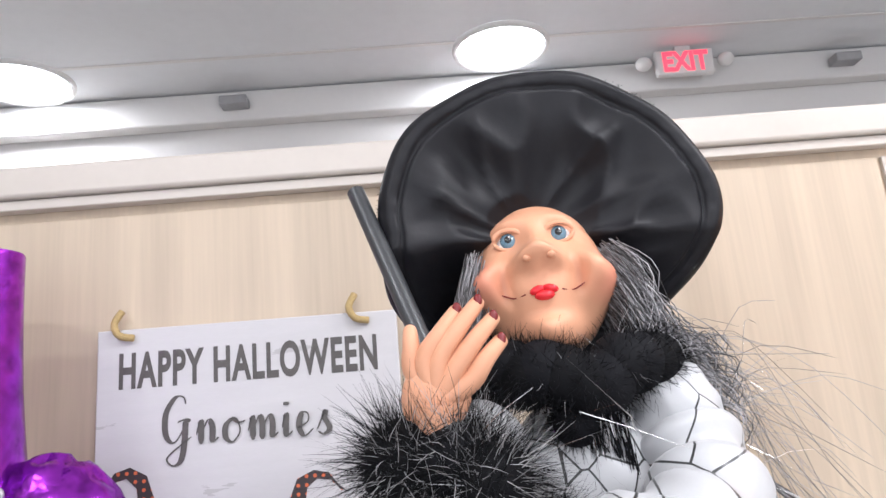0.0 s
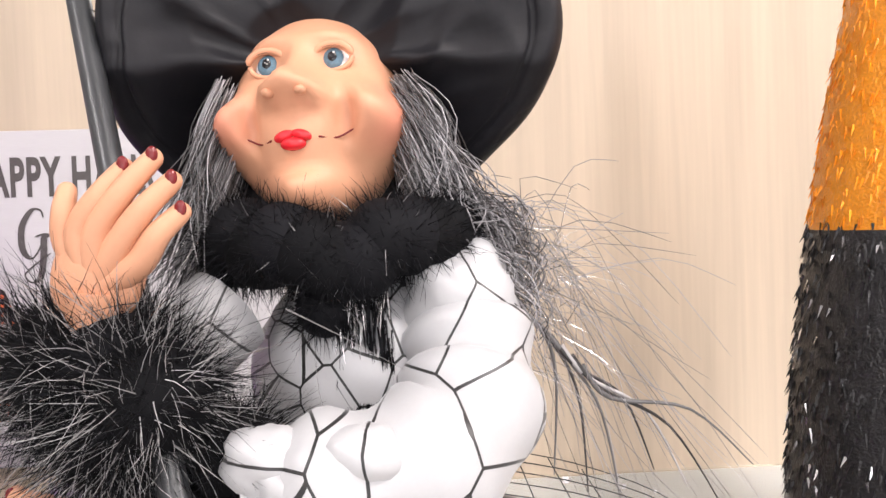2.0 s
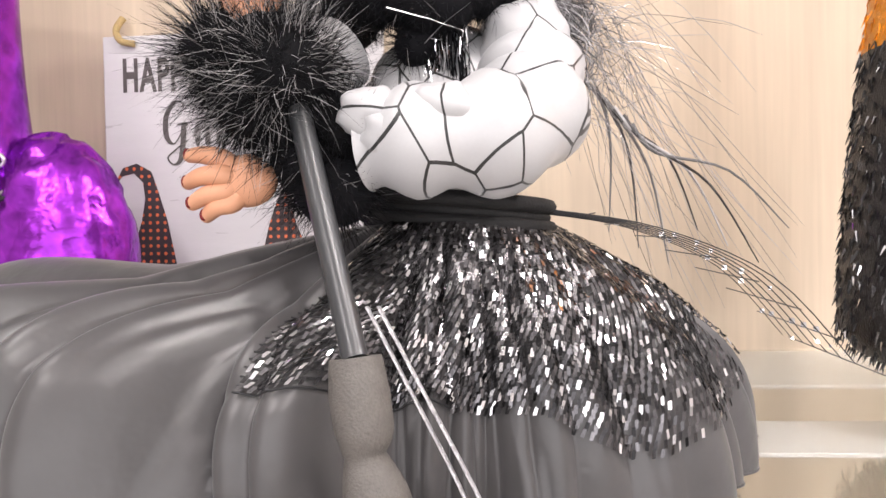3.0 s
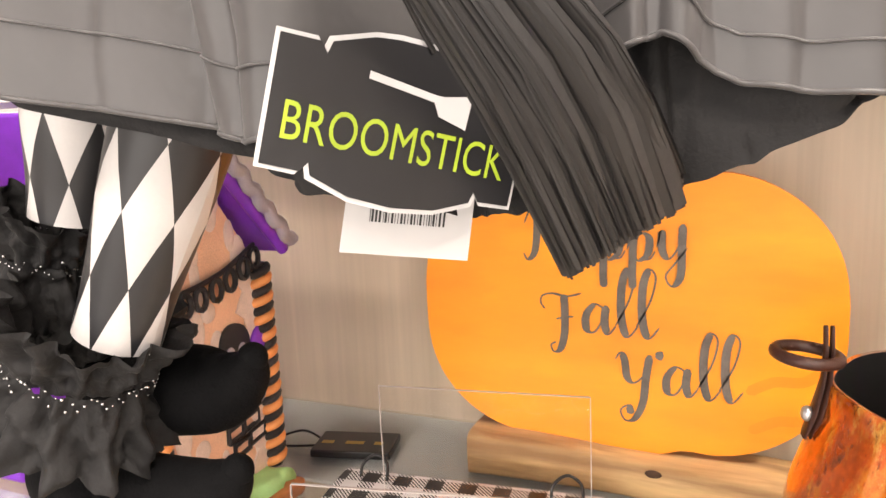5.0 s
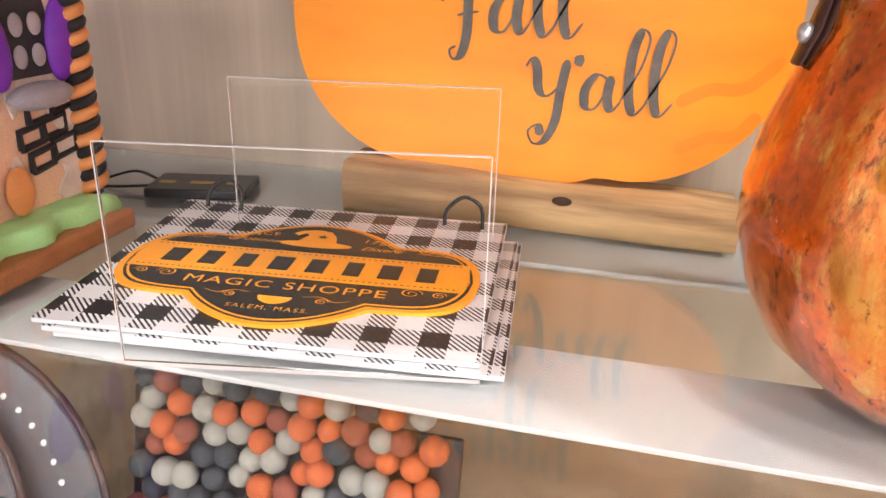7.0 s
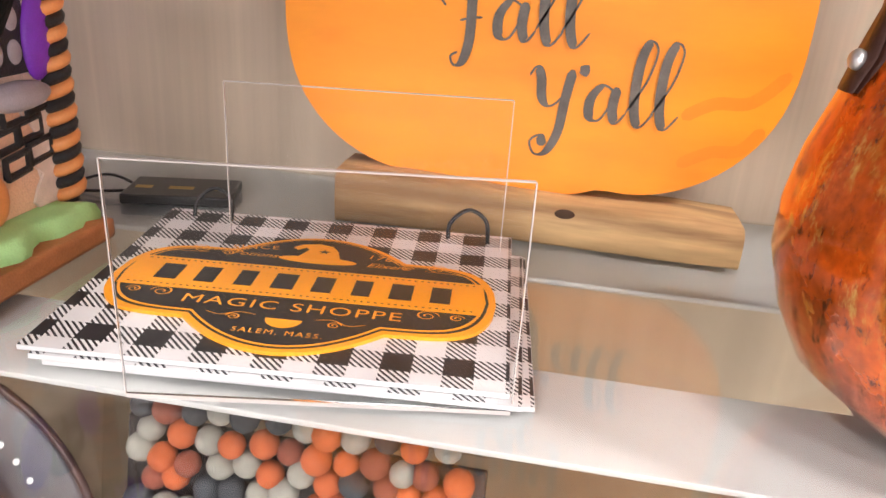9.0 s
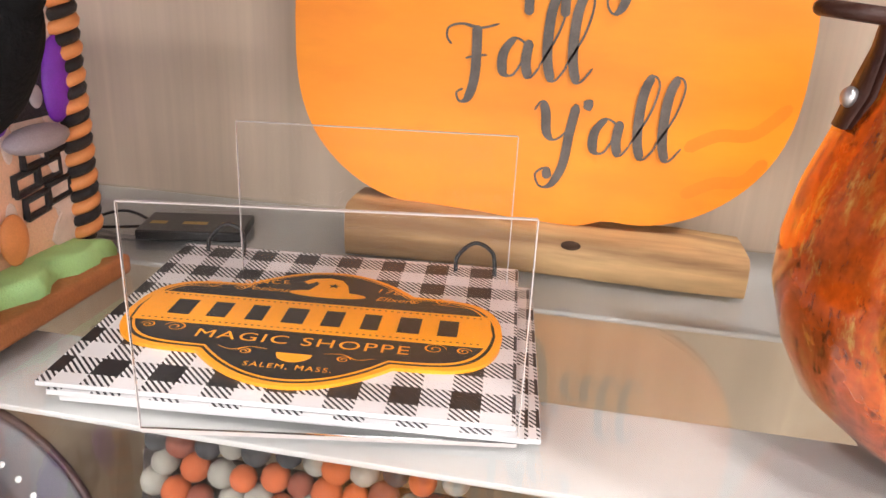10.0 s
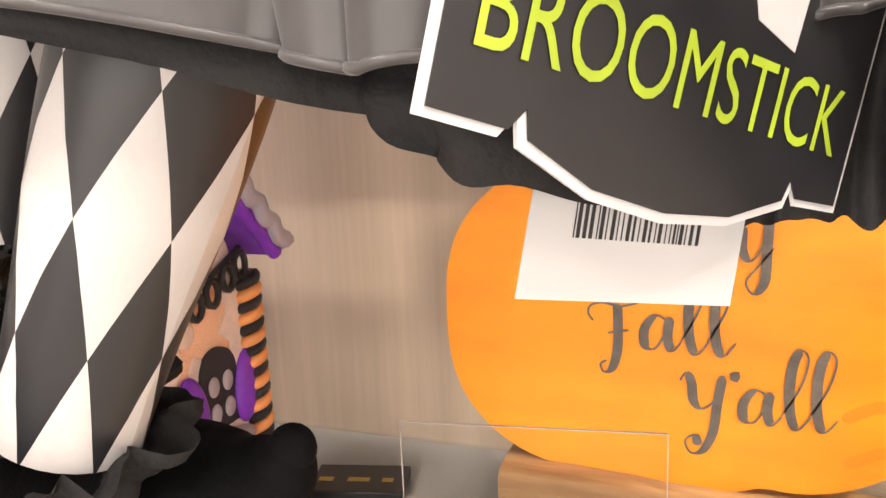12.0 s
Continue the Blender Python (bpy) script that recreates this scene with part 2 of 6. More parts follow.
# harlequin leggings, from the leg's own coordinates
HARLEQUIN = mat("harlequin_satin", (0.64, 0.62, 0.61), 0.4, var=0.05, scale=60, fine=0.04, spec=0.6)
_nt = HARLEQUIN.node_tree
_o, _v = coord(_nt, "UV")
_a = math_node(_nt, "FLOOR", math_node(_nt, "ADD", _o[0], _o[1]))
_b = math_node(_nt, "FLOOR", math_node(_nt, "SUBTRACT", _o[0], _o[1]))
blend(HARLEQUIN, math_node(_nt, "GREATER_THAN", math_node(_nt, "PINGPONG", math_node(_nt, "ADD", _a, _b), 1.0), 0.5), (0.016, 0.016, 0.018))

# buffalo check: black, hatched and white squares
CHECK = mat("buffalo_check_print", (0.70, 0.70, 0.705), 0.4, var=0.03, scale=40)
_nt = CHECK.node_tree
_o, _v = coord(_nt)
CELL = 0.0188
_ix = math_node(_nt, "LESS_THAN", math_node(_nt, "FRACT", math_node(_nt, "DIVIDE", math_node(_nt, "ADD", _o[0], 0.006), 2 * CELL)), 0.5)
_iy = math_node(_nt, "LESS_THAN", math_node(_nt, "FRACT", math_node(_nt, "DIVIDE", math_node(_nt, "ADD", _o[1], 0.1), 2 * CELL)), 0.5)
_h = math_node(_nt, "LESS_THAN", math_node(_nt, "FRACT", math_node(_nt, "DIVIDE", math_node(_nt, "ADD", _o[0], _o[1]), 0.0046)), 0.46)
_both = math_node(_nt, "MULTIPLY", _ix, _iy)
_one = math_node(_nt, "ABSOLUTE", math_node(_nt, "SUBTRACT", _ix, _iy))
blend(CHECK, math_node(_nt, "MAXIMUM", _both, math_node(_nt, "MULTIPLY", _one, _h)), (0.018, 0.018, 0.020))

# copper leaf over glass: mottled orange, rust and gold
COPPER = mat("mottled_copper_leaf", (0.74, 0.13, 0.010), 0.16, metal=0.6, var=0.5, scale=22, fine=0.5, bscale=170, bump=0.16, coat=1.0)
_nt = COPPER.node_tree
_o, _v = coord(_nt)
_mq = _nt.nodes.new("ShaderNodeMapping")
_mq.inputs["Scale"].default_value = (1.0, 1.0, 0.4)
_nt.links.new(_v, _mq.inputs[0])
_v = _mq.outputs[0]
for _s, _lo, _c in ((9, 0.53, (0.82, 0.36, 0.05)), (13, 0.60, (0.16, 0.030, 0.010)), (70, 0.60, (0.85, 0.50, 0.10)), (110, 0.60, (0.10, 0.02, 0.008)), (8, 0.60, (0.88, 0.13, 0.006))):
    _n = _nt.nodes.new("ShaderNodeTexNoise")
    _n.inputs["Scale"].default_value = _s
    _n.inputs["Detail"].default_value = 8
    _n.inputs["Roughness"].default_value = 0.75
    _nt.links.new(_v, _n.inputs["Vector"])
    _r = _nt.nodes.new("ShaderNodeMapRange")
    _r.inputs[1].default_value = _lo - 0.05
    _r.inputs[2].default_value = _lo + 0.06
    _nt.links.new(_n.outputs["Fac"], _r.inputs[0])
    blend(COPPER, _r.outputs[0], _c)

# polka-dot print of the painted hat
POLKA = mat("polka_print", (0.045, 0.032, 0.035), 0.6, var=0.2, scale=60)
_nt = POLKA.node_tree
_o, _v = coord(_nt)
_f = [math_node(_nt, "SUBTRACT", math_node(_nt, "FRACT", math_node(_nt, "DIVIDE", q, 0.011)), 0.5) for q in (_o[0], _o[2])]
_d = math_node(_nt, "ADD", math_node(_nt, "POWER", math_node(_nt, "ABSOLUTE", _f[0]), 2.0), math_node(_nt, "POWER", math_node(_nt, "ABSOLUTE", _f[1]), 2.0))
blend(POLKA, math_node(_nt, "LESS_THAN", _d, 0.05), (0.62, 0.14, 0.05))

# rosy cheeks painted on the doll's skin
_nt = SKIN.node_tree
_o, _v = coord(_nt)
for _cx in (0.018, 0.104):
    _vd = _nt.nodes.new("ShaderNodeVectorMath")
    _vd.operation = "DISTANCE"
    _nt.links.new(_v, _vd.inputs[0])
    _vd.inputs[1].default_value = (_cx, -0.535, 1.838)
    _r = _nt.nodes.new("ShaderNodeMapRange")
    _r.inputs[1].default_value, _r.inputs[2].default_value = 0.024, 0.004
    _r.inputs[3].default_value, _r.inputs[4].default_value = 0.0, 0.5
    _nt.links.new(_vd.outputs["Value"], _r.inputs[0])
    blend(SKIN, _r.outputs[0], (0.72, 0.20, 0.15))


# ---- mesh building ----
class Shape:
    """Vertices, faces, material slots and coordinates gathered for one mesh."""

    def __init__(self):
        self.v, self.f, self.m, self.s, self.uv, self.mats = [], [], [], [], {}, []

    def slot(self, m):
        if m not in self.mats:
            self.mats.append(m)
        return self.mats.index(m)

    def add(self, vs, fs, m, smooth=True, uv=None):
        o, k = len(self.v), self.slot(m)
        self.v += [tuple(p) for p in vs]
        for f in fs:
            self.f.append([o + i for i in f])
            self.m.append(k)
            self.s.append(smooth)
        if uv:
            for i, c in enumerate(uv):
                self.uv[o + i] = c
        return self

    def grid(self, rows, m, closed=False, smooth=True, uv=None):
        n, fs = len(rows[0]), []
        for i in range(len(rows) - 1):
            for j in range(n if closed else n - 1):
                a, b = i * n + j, i * n + (j + 1) % n
                fs.append((a, b, b + n, a + n))
        return self.add([p for r in rows for p in r], fs, m, smooth, [c for r in uv for c in r] if uv else None)

    def tube(self, pts, radii, m, seg=8, caps=True, flat=1.0, smooth=True):
        pts = [Vector(p) for p in pts]
        if not isinstance(radii, (list, tuple)):
            radii = [radii] * len(pts)
        rows, side = [], None
        for i, p in enumerate(pts):
            d = (pts[min(i + 1, len(pts) - 1)] - pts[max(i - 1, 0)]).normalized()
            if side is None:
                side = d.cross((0, 0, 1) if abs(d.z) < 0.9 else (0, 1, 0)).normalized()
            side = (side - d * side.dot(d)).normalized()
            up = d.cross(side)
            rows.append([p + (side * math.cos(a) + up * math.sin(a) * flat) * radii[i] for a in (2 * math.pi * j / seg for j in range(seg))])
        self.grid(rows, m, True, smooth)
        if caps:
            self.add(rows[0], [list(range(seg))[::-1]], m, smooth)
            self.add(rows[-1], [list(range(seg))], m, smooth)
        return self

    def ball(self, c, r, m, nu=16, nv=12, turn=None, warp=None):
        rx, ry, rz = r if isinstance(r, (list, tuple)) else (r, r, r)
        rows = []
        for i in range(nv + 1):
            th = math.pi * i / nv
            row = []
            for j in range(nu):
                ph = 2 * math.pi * j / nu
                d = Vector((math.sin(th) * math.cos(ph), math.sin(th) * math.sin(ph), math.cos(th)))
                p = Vector((d.x * rx, d.y * ry, d.z * rz))
                if warp:
                    p = warp(p, d)
                if turn:
                    p = turn @ p
                row.append(p + Vector(c))
            rows.append(row)
        return self.grid(rows, m, True)

    def box(self, lo, hi, m, bevel=0.0):
        (x0, y0, z0), (x1, y1, z1) = lo, hi
        b = bevel
        if not b:
            vs = [(x, y, z) for z in (z0, z1) for y in (y0, y1) for x in (x0, x1)]
            return self.add(vs, [(0, 2, 3, 1), (4, 5, 7, 6), (0, 1, 5, 4), (2, 6, 7, 3), (0, 4, 6, 2), (1, 3, 7, 5)], m, False)
        bm = bmesh.new()
        bmesh.ops.create_cube(bm, size=1, matrix=Matrix.LocRotScale(((x0 + x1) / 2, (y0 + y1) / 2, (z0 + z1) / 2), None, (x1 - x0, y1 - y0, z1 - z0)))
        bmesh.ops.bevel(bm, geom=bm.edges[:], offset=b, segments=2, affect="EDGES", profile=0.6)
        bm.verts.ensure_lookup_table()
        bm.verts.index_update()
        bm.normal_update()
        co = [v.co[:] for v in bm.verts]
        flat = [max(abs(k) for k in f.normal) > 0.9999 for f in bm.faces]
        k = len(self.s)
        self.add(co, [[v.index for v in f.verts] for f in bm.faces], m, True)
        self.s[k:] = [not q for q in flat]
        bm.free()
        return self

    def slab(self, outline, m, thick, place, side=None):
        """A flat outline (x, y) made thick, set by the matrix place (its z is the thickness)."""
        n = len(outline)
        a = [place @ Vector((x, y, 0)) for x, y in outline]
        b = [place @ Vector((x, y, thick)) for x, y in outline]
        self.add(a, [list(range(n))[::-1]], m, False)
        self.add(b, [list(range(n))], m, False)
        return self.add(a + b, [(i, (i + 1) % n, n + (i + 1) % n, n + i) for i in range(n)], side or m, False)

    def strand(self, p, d, length, w, m, bend=(0, 0, -0.2), steps=3):
        """A thin tapered ribbon from p along d."""
        p, d, bend = Vector(p), Vector(d).normalized(), Vector(bend)
        s = d.cross((rnd.uniform(-1, 1), rnd.uniform(-1, 1), rnd.uniform(-1, 1)))
        s = s.normalized() if s.length > 1e-4 else Vector((1, 0, 0))
        vs = []
        for i in range(steps + 1):
            t = i / steps
            q = p + d * (length * t) + bend * (length * t * t)
            k = w * (1 - 0.85 * t) / 2
            vs += [q - s * k, q + s * k]
        return self.add(vs, [(2 * i, 2 * i + 1, 2 * i + 3, 2 * i + 2) for i in range(steps)], m)

    def mesh(self, name):
        me = bpy.data.meshes.new(name)
        me.from_pydata(self.v, [], self.f)
        for m in self.mats:
            me.materials.append(m)
        me.polygons.foreach_set("material_index", self.m)
        me.polygons.foreach_set("use_smooth", self.s)
        if self.uv:
            layer = me.uv_layers.new(name="cloth")
            idx = np.empty(len(me.loops), dtype=np.int32)
            me.loops.foreach_get("vertex_index", idx)
            table = np.zeros((len(self.v), 2), dtype=np.float32)
            for i, c in self.uv.items():
                table[i] = c
            layer.data.foreach_set("uv", table[idx].ravel())
        me.update()
        return me


def thing(name, sh, label, category, group="", kind="", at=None):
    ob = new(name, sh.mesh(name) if sh else None)
    if at is not None:
        ob.matrix_basis = at
    return tagged(ob, label, category, group, kind)


def part(name, sh, parent, label=""):
    ob = new(name, sh.mesh(name))
    ob.parent = parent
    return tagged(ob, label)


def setting(name, sh, label, category="setting"):
    return tagged(new(name, sh.mesh(name)), label, category, "", "structure")


def letters(body, size, align="CENTER", shear=0.0, space=1.0, offset=0.0):
    """The outline of a word in the built-in font as flat vertices and faces."""
    cu = bpy.data.curves.new("word", "FONT")
    cu.body, cu.size, cu.align_x, cu.shear, cu.space_character, cu.offset = body, size, align, shear, space, offset
    cu.resolution_u = 4
    ob = bpy.data.objects.new("word", cu)
    scene.collection.objects.link(ob)
    dg = bpy.context.evaluated_depsgraph_get()
    me = bpy.data.meshes.new_from_object(ob.evaluated_get(dg))
    vs, fs = [v.co.copy() for v in me.vertices], [list(p.vertices) for p in me.polygons]
    bpy.data.objects.remove(ob)
    bpy.data.curves.remove(cu)
    bpy.data.meshes.remove(me)
    return vs, fs


def word(sh, body, size, m, place, wide=1.0, **more):
    vs, fs = letters(body, size, **more)
    return sh.add([place @ Vector((v.x * wide, v.y, 0)) for v in vs], fs, m, False)


def curve(pts, n=8):
    """A smooth line through the points."""
    P = [Vector(p) for p in pts]
    out = []
    for i in range(len(P) - 1):
        a, b, c, d = P[max(i - 1, 0)], P[i], P[i + 1], P[min(i + 2, len(P) - 1)]
        for k in range(n):
            t = k / n
            out.append(0.5 * (2 * b + (c - a) * t + (2 * a - 5 * b + 4 * c - d) * t * t + (3 * b - a - 3 * c + d) * t ** 3))
    return out + [P[-1]]


def brush(sh, pts, m, place, thin, thick, n=8):
    """A pen stroke through 2D points, thick where the pen goes down."""
    line = curve([(x, y, 0) for x, y in pts], n)
    vs = []
    for i, p in enumerate(line):
        d = (line[min(i + 1, len(line) - 1)] - line[max(i - 1, 0)]).normalized()
        w = thin + (thick - thin) * max(0.0, -d.y) ** 1.5
        e = min(1.0, 0.35 + i / 3, 0.35 + (len(line) - 1 - i) / 3)
        s = Vector((-d.y, d.x, 0)) * (w * e / 2)
        vs += [place @ (p - s), place @ (p + s)]
    return sh.add(vs, [(2 * i, 2 * i + 1, 2 * i + 3, 2 * i + 2) for i in range(len(line) - 1)], m, False)


# pen letters in units of the small letters' height: strokes, then the advance
PEN = {
    "H": ([[(-0.35, 1.25), (-0.15, 1.7), (0.1, 1.75), (0.12, 1.0), (0.02, 0.2), (-0.25, -0.1), (-0.4, 0.15)], [(0.62, 2.05), (0.58, 1.4), (0.70, 0.5), (0.95, -0.1), (1.15, 0.1)], [(0.1, 0.82), (0.35, 0.98), (0.66, 0.95)]], 1.2),
    "a": ([[(0.72, 0.85), (0.4, 1.0), (0.1, 0.6), (0.12, 0.1), (0.4, 0.05), (0.7, 0.6), (0.78, 0.95)], [(0.78, 0.98), (0.72, 0.4), (0.85, 0.0), (1.1, 0.3)]], 1.02),
    "p": ([[(0.0, 0.4), (0.22, 1.0), (0.2, 0.3), (0.18, -0.5), (0.2, -1.0)], [(0.2, 0.4), (0.45, 0.95), (0.75, 0.8), (0.7, 0.25), (0.4, 0.0), (0.28, 0.15)], [(0.6, 0.05), (0.8, 0.1), (0.95, 0.35)]], 0.95),
    "y": ([[(0.0, 0.5), (0.15, 1.05), (0.18, 0.4), (0.4, 0.1), (0.7, 0.5), (0.85, 1.1)], [(0.85, 1.3), (0.82, 0.5), (0.78, -0.5), (0.5, -0.85), (0.3, -0.5), (0.6, -0.05), (1.0, 0.5)]], 1.1),
    "F": ([[(-0.28, 0.75), (-0.42, 0.95), (-0.36, 1.2), (0.0, 1.3), (0.5, 1.22), (1.0, 1.35)], [(0.40, 1.28), (0.42, 0.7), (0.40, -0.1), (0.25, -0.65), (0.02, -0.78), (-0.08, -0.55), (0.10, -0.42)], [(0.12, 0.40), (0.4, 0.48), (0.72, 0.52)]], 1.0),
    "l": ([[(0.0, 0.3), (0.45, 1.2), (0.62, 2.0), (0.42, 2.25), (0.22, 1.7), (0.2, 0.6), (0.4, -0.05), (0.75, 0.35)]], 0.62),
    "Y": ([[(-0.22, 1.1), (-0.05, 1.35), (0.10, 1.1), (0.18, 0.5), (0.42, 0.3), (0.75, 0.6), (0.95, 1.1)], [(0.95, 1.35), (0.82, 0.5), (0.72, -0.4), (0.45, -1.0), (0.12, -1.1), (-0.04, -0.75), (0.22, -0.55), (0.32, -0.85)]], 1.0),
    "'": ([[(0.18, 1.5), (0.21, 1.35), (0.16, 1.22)]], 0.3),
    "G": ([[(0.95, 1.75), (0.85, 2.05), (0.5, 2.05), (0.1, 1.4), (0.1, 0.5), (0.45, 0.15), (0.85, 0.7), (0.95, 1.1)], [(0.6, 1.0), (0.95, 1.1), (1.15, 1.0)], [(0.95, 1.1), (0.9, 0.2), (0.75, -0.6), (0.4, -0.8), (0.15, -0.5), (0.5, -0.15), (1.2, 0.35)]], 1.25),
    "n": ([[(0.0, 0.4), (0.18, 1.0), (0.2, 0.0)], [(0.2, 0.4), (0.5, 1.0), (0.68, 0.7), (0.7, 0.1), (0.95, 0.25)]], 0.95),
    "o": ([[(0.45, 1.0), (0.15, 0.7), (0.15, 0.2), (0.45, 0.0), (0.75, 0.4), (0.65, 0.9), (0.45, 1.0), (0.7, 0.8), (1.0, 0.85)]], 0.95),
    "m": ([[(0.0, 0.4), (0.18, 1.0), (0.2, 0.0)], [(0.2, 0.4), (0.48, 1.0), (0.6, 0.7), (0.6, 0.0)], [(0.6, 0.4), (0.9, 1.0), (1.05, 0.7), (1.05, 0.1), (1.3, 0.25)]], 1.3),
    "i": ([[(0.0, 0.4), (0.18, 1.0), (0.18, 0.1), (0.45, 0.25)], [(0.2, 1.5), (0.2, 1.35)]], 0.45),
    "e": ([[(0.05, 0.35), (0.5, 0.6), (0.5, 0.95), (0.25, 0.95), (0.12, 0.4), (0.35, 0.0), (0.75, 0.3)]], 0.72),
    "s": ([[(0.0, 0.2), (0.4, 1.0), (0.35, 0.7), (0.55, 0.25), (0.3, 0.0), (0.05, 0.15)]], 0.7),
}


def handwriting(sh, text, unit, m, place, thin=0.12, thick=0.34, lift=0.0, track=0.06):
    x = 0.0
    for ch in text:
        strokes, adv = PEN[ch]
        for s in strokes:
            lift += 0.00025
            brush(sh, [((x + a) * unit, b * unit) for a, b in s], m, place @ Matrix.Translation((0, 0, lift)), thin * unit, thick * unit)
        x += adv + track
    return x * unit


FRONT = Matrix.Rotation(radians(90), 4, "X")  # lays x, y of a drawing into x, z, facing the aisle


# ---- the room ----
sh = Shape().box((-3.0, -4.0, -0.05), (3.4, BACK, 0.0), FLOOR)
setting("floor", sh, "brown vinyl store floor below the shelving", "floor")
sh = Shape().box((-3.0, -4.0, CEIL), (3.4, BACK + 0.1, CEIL + 0.06), CEILING)
for k in range(6):  # shallow ceiling joints
    sh.box((-3.0, -3.2 + k * 0.9, CEIL - 0.004), (3.4, -3.185 + k * 0.9, CEIL - 0.0005), WHITE)
setting("ceiling", sh, "white painted store ceiling with shallow joints", "ceiling")
for nm, lo, hi in (("wall_west", (-3.06, -4.0, 0), (-3.0, BACK, CEIL)), ("wall_east", (3.4, -4.0, 0), (3.46, BACK, CEIL)), ("wall_south_low", (-3.06, -4.06, 0), (3.46, -4.0, 0.5)), ("wall_south_high", (-3.06, -4.06, 2.5), (3.46, -4.0, CEIL)), ("wall_south_west", (-3.06, -4.06, 0.5), (-2.0, -4.0, 2.5)), ("wall_south_east", (2.4, -4.06, 0.5), (3.46, -4.0, 2.5))):
    setting(nm, Shape().box(lo, hi, WHITE), "plain white painted store wall", "wall")
# far wall behind the display with a window strip
sh = Shape()
sh.box((-3.0, BACK, 0), (3.4, BACK + 0.08, 2.65), WHITE)
sh.box((-3.0, BACK, 2.782), (3.4, BACK + 0.08, CEIL), WHITE)
sh.box((-3.0, BACK, 2.65), (-0.305, BACK + 0.08, 2.782), WHITE)
sh.box((1.125, BACK, 2.65), (3.4, BACK + 0.08, 2.782), WHITE)
sh.box((-0.33, BACK + 0.085, 2.62), (1.18, BACK + 0.1, 2.82), BLACKBOX)
far = setting("wall_far", sh, "white far wall with a narrow strip of dark red panes", "wall")
sh = Shape().box((-3.0, BACK - 0.07, 2.915), (3.4, BACK - 0.002, CEIL - 0.006), WHITE, 0.008)
part("soffit_beam", sh, far, "white boxed beam under the ceiling")
for x0, x1 in ((-0.30, 0.379), (0.419, 0.608), (0.648, 1.12)):
    part("window_pane", Shape().box((x0, BACK + 0.04, 2.655), (x1, BACK + 0.046, 2.777), SILVERED), far, "dark red window pane")
for x in (0.399, 0.628):
    part("mullion", Shape().box((x - 0.02, BACK - 0.006, 2.65), (x + 0.02, BACK + 0.06, 2.782), WHITE, 0.004), far)
for x in (-0.62, 1.70, 0.54):
    ob = thing("ceiling_sensor", Shape().box((x - 0.05, BACK - 0.135, 2.955), (x + 0.05, BACK - 0.071, 2.990), GREYPLASTIC, 0.006), "small grey sensor box fixed to the white beam", "sensor", "sensors")
# exit sign
ex = thing("exit_sign", Shape().box((0.94, 1.445, 2.925), (1.16, 1.475, 3.025), WHITE, 0.008), "white exit sign with red letters hung from the ceiling", "exit sign")
sh = Shape()
word(sh, "EXIT", 0.105, EXITRED, Matrix.Translation((1.05, 1.4435, 2.940)) @ FRONT, wide=0.8, offset=0.004)
part("lettering", sh, ex, "glowing red letters")
part("bracket", Shape().box((1.02, 1.45, 3.023), (1.08, 1.47, CEIL), WHITE, 0.003), ex)
for dx in (-0.155, 0.155):
    part("emergency_lamp", Shape().ball((1.05 + dx, 1.45, 2.975), (0.03, 0.03, 0.026), WHITE), ex)


def downlight(x, y, power, r=0.155):
    sh = Shape()
    rows = [[(x + q * math.cos(a), y + q * math.sin(a), CEIL - h) for a in (2 * math.pi * j / 40 for j in range(40))] for q, h in ((r + 0.02, 0.001), (r + 0.018, 0.014), (r + 0.004, 0.016), (r, 0.004))]
    sh.grid(rows, WHITE, True)
    ob = thing("downlight", sh, "round white recessed ceiling light, switched on", "ceiling light", "ceiling lights")
    disc = Shape().add([(x + r * math.cos(a), y + r * math.sin(a), CEIL - 0.006) for a in (2 * math.pi * j / 40 for j in range(40))], [list(range(40))[::-1]], LAMP, False)
    part("diffuser", disc, ob, "glowing white diffuser")
    la = bpy.data.lights.new("downlight_lamp", "AREA")
    la.shape, la.size, la.energy, la.color = "DISK", 2 * r, power, (1.0, 0.885, 0.82)
    lo = new("downlight_lamp", la)
    lo.matrix_basis = pose(x, y, CEIL - 0.03)


downlight(0.36, 1.36, 9)
downlight(-1.32, 1.38, 9)
# unseen aisle lights, added; the strongest, at the right, brightens the house front
for x, y, w in ((-1.0, -1.25, 9), (0.75, -1.2, 20), (1.9, -0.8, 46), (-0.55, -2.35, 28), (1.1, -2.4, 28)):
    downlight(x, y, w)

# added fill lamp in an unseen window opposite, to brighten the lower shelf
_la = bpy.data.lights.new("window_fill", "AREA")
_la.shape, _la.size, _la.size_y, _la.energy, _la.color = "RECTANGLE", 4.4, 2.0, 97, (1.0, 0.93, 0.90)
new("window_fill", _la).matrix_basis = look((0.2, -4.03, 1.5), (0.2, 0.0, 1.5))
sh = Shape()
for x in (-2.0, -0.53, 0.93, 2.4):
    sh.box((x - 0.03, -4.05, 0.5), (x + 0.03, -3.99, 2.5), WHITE)
setting("window_1", sh, "white frame of the wide storefront window", "window")

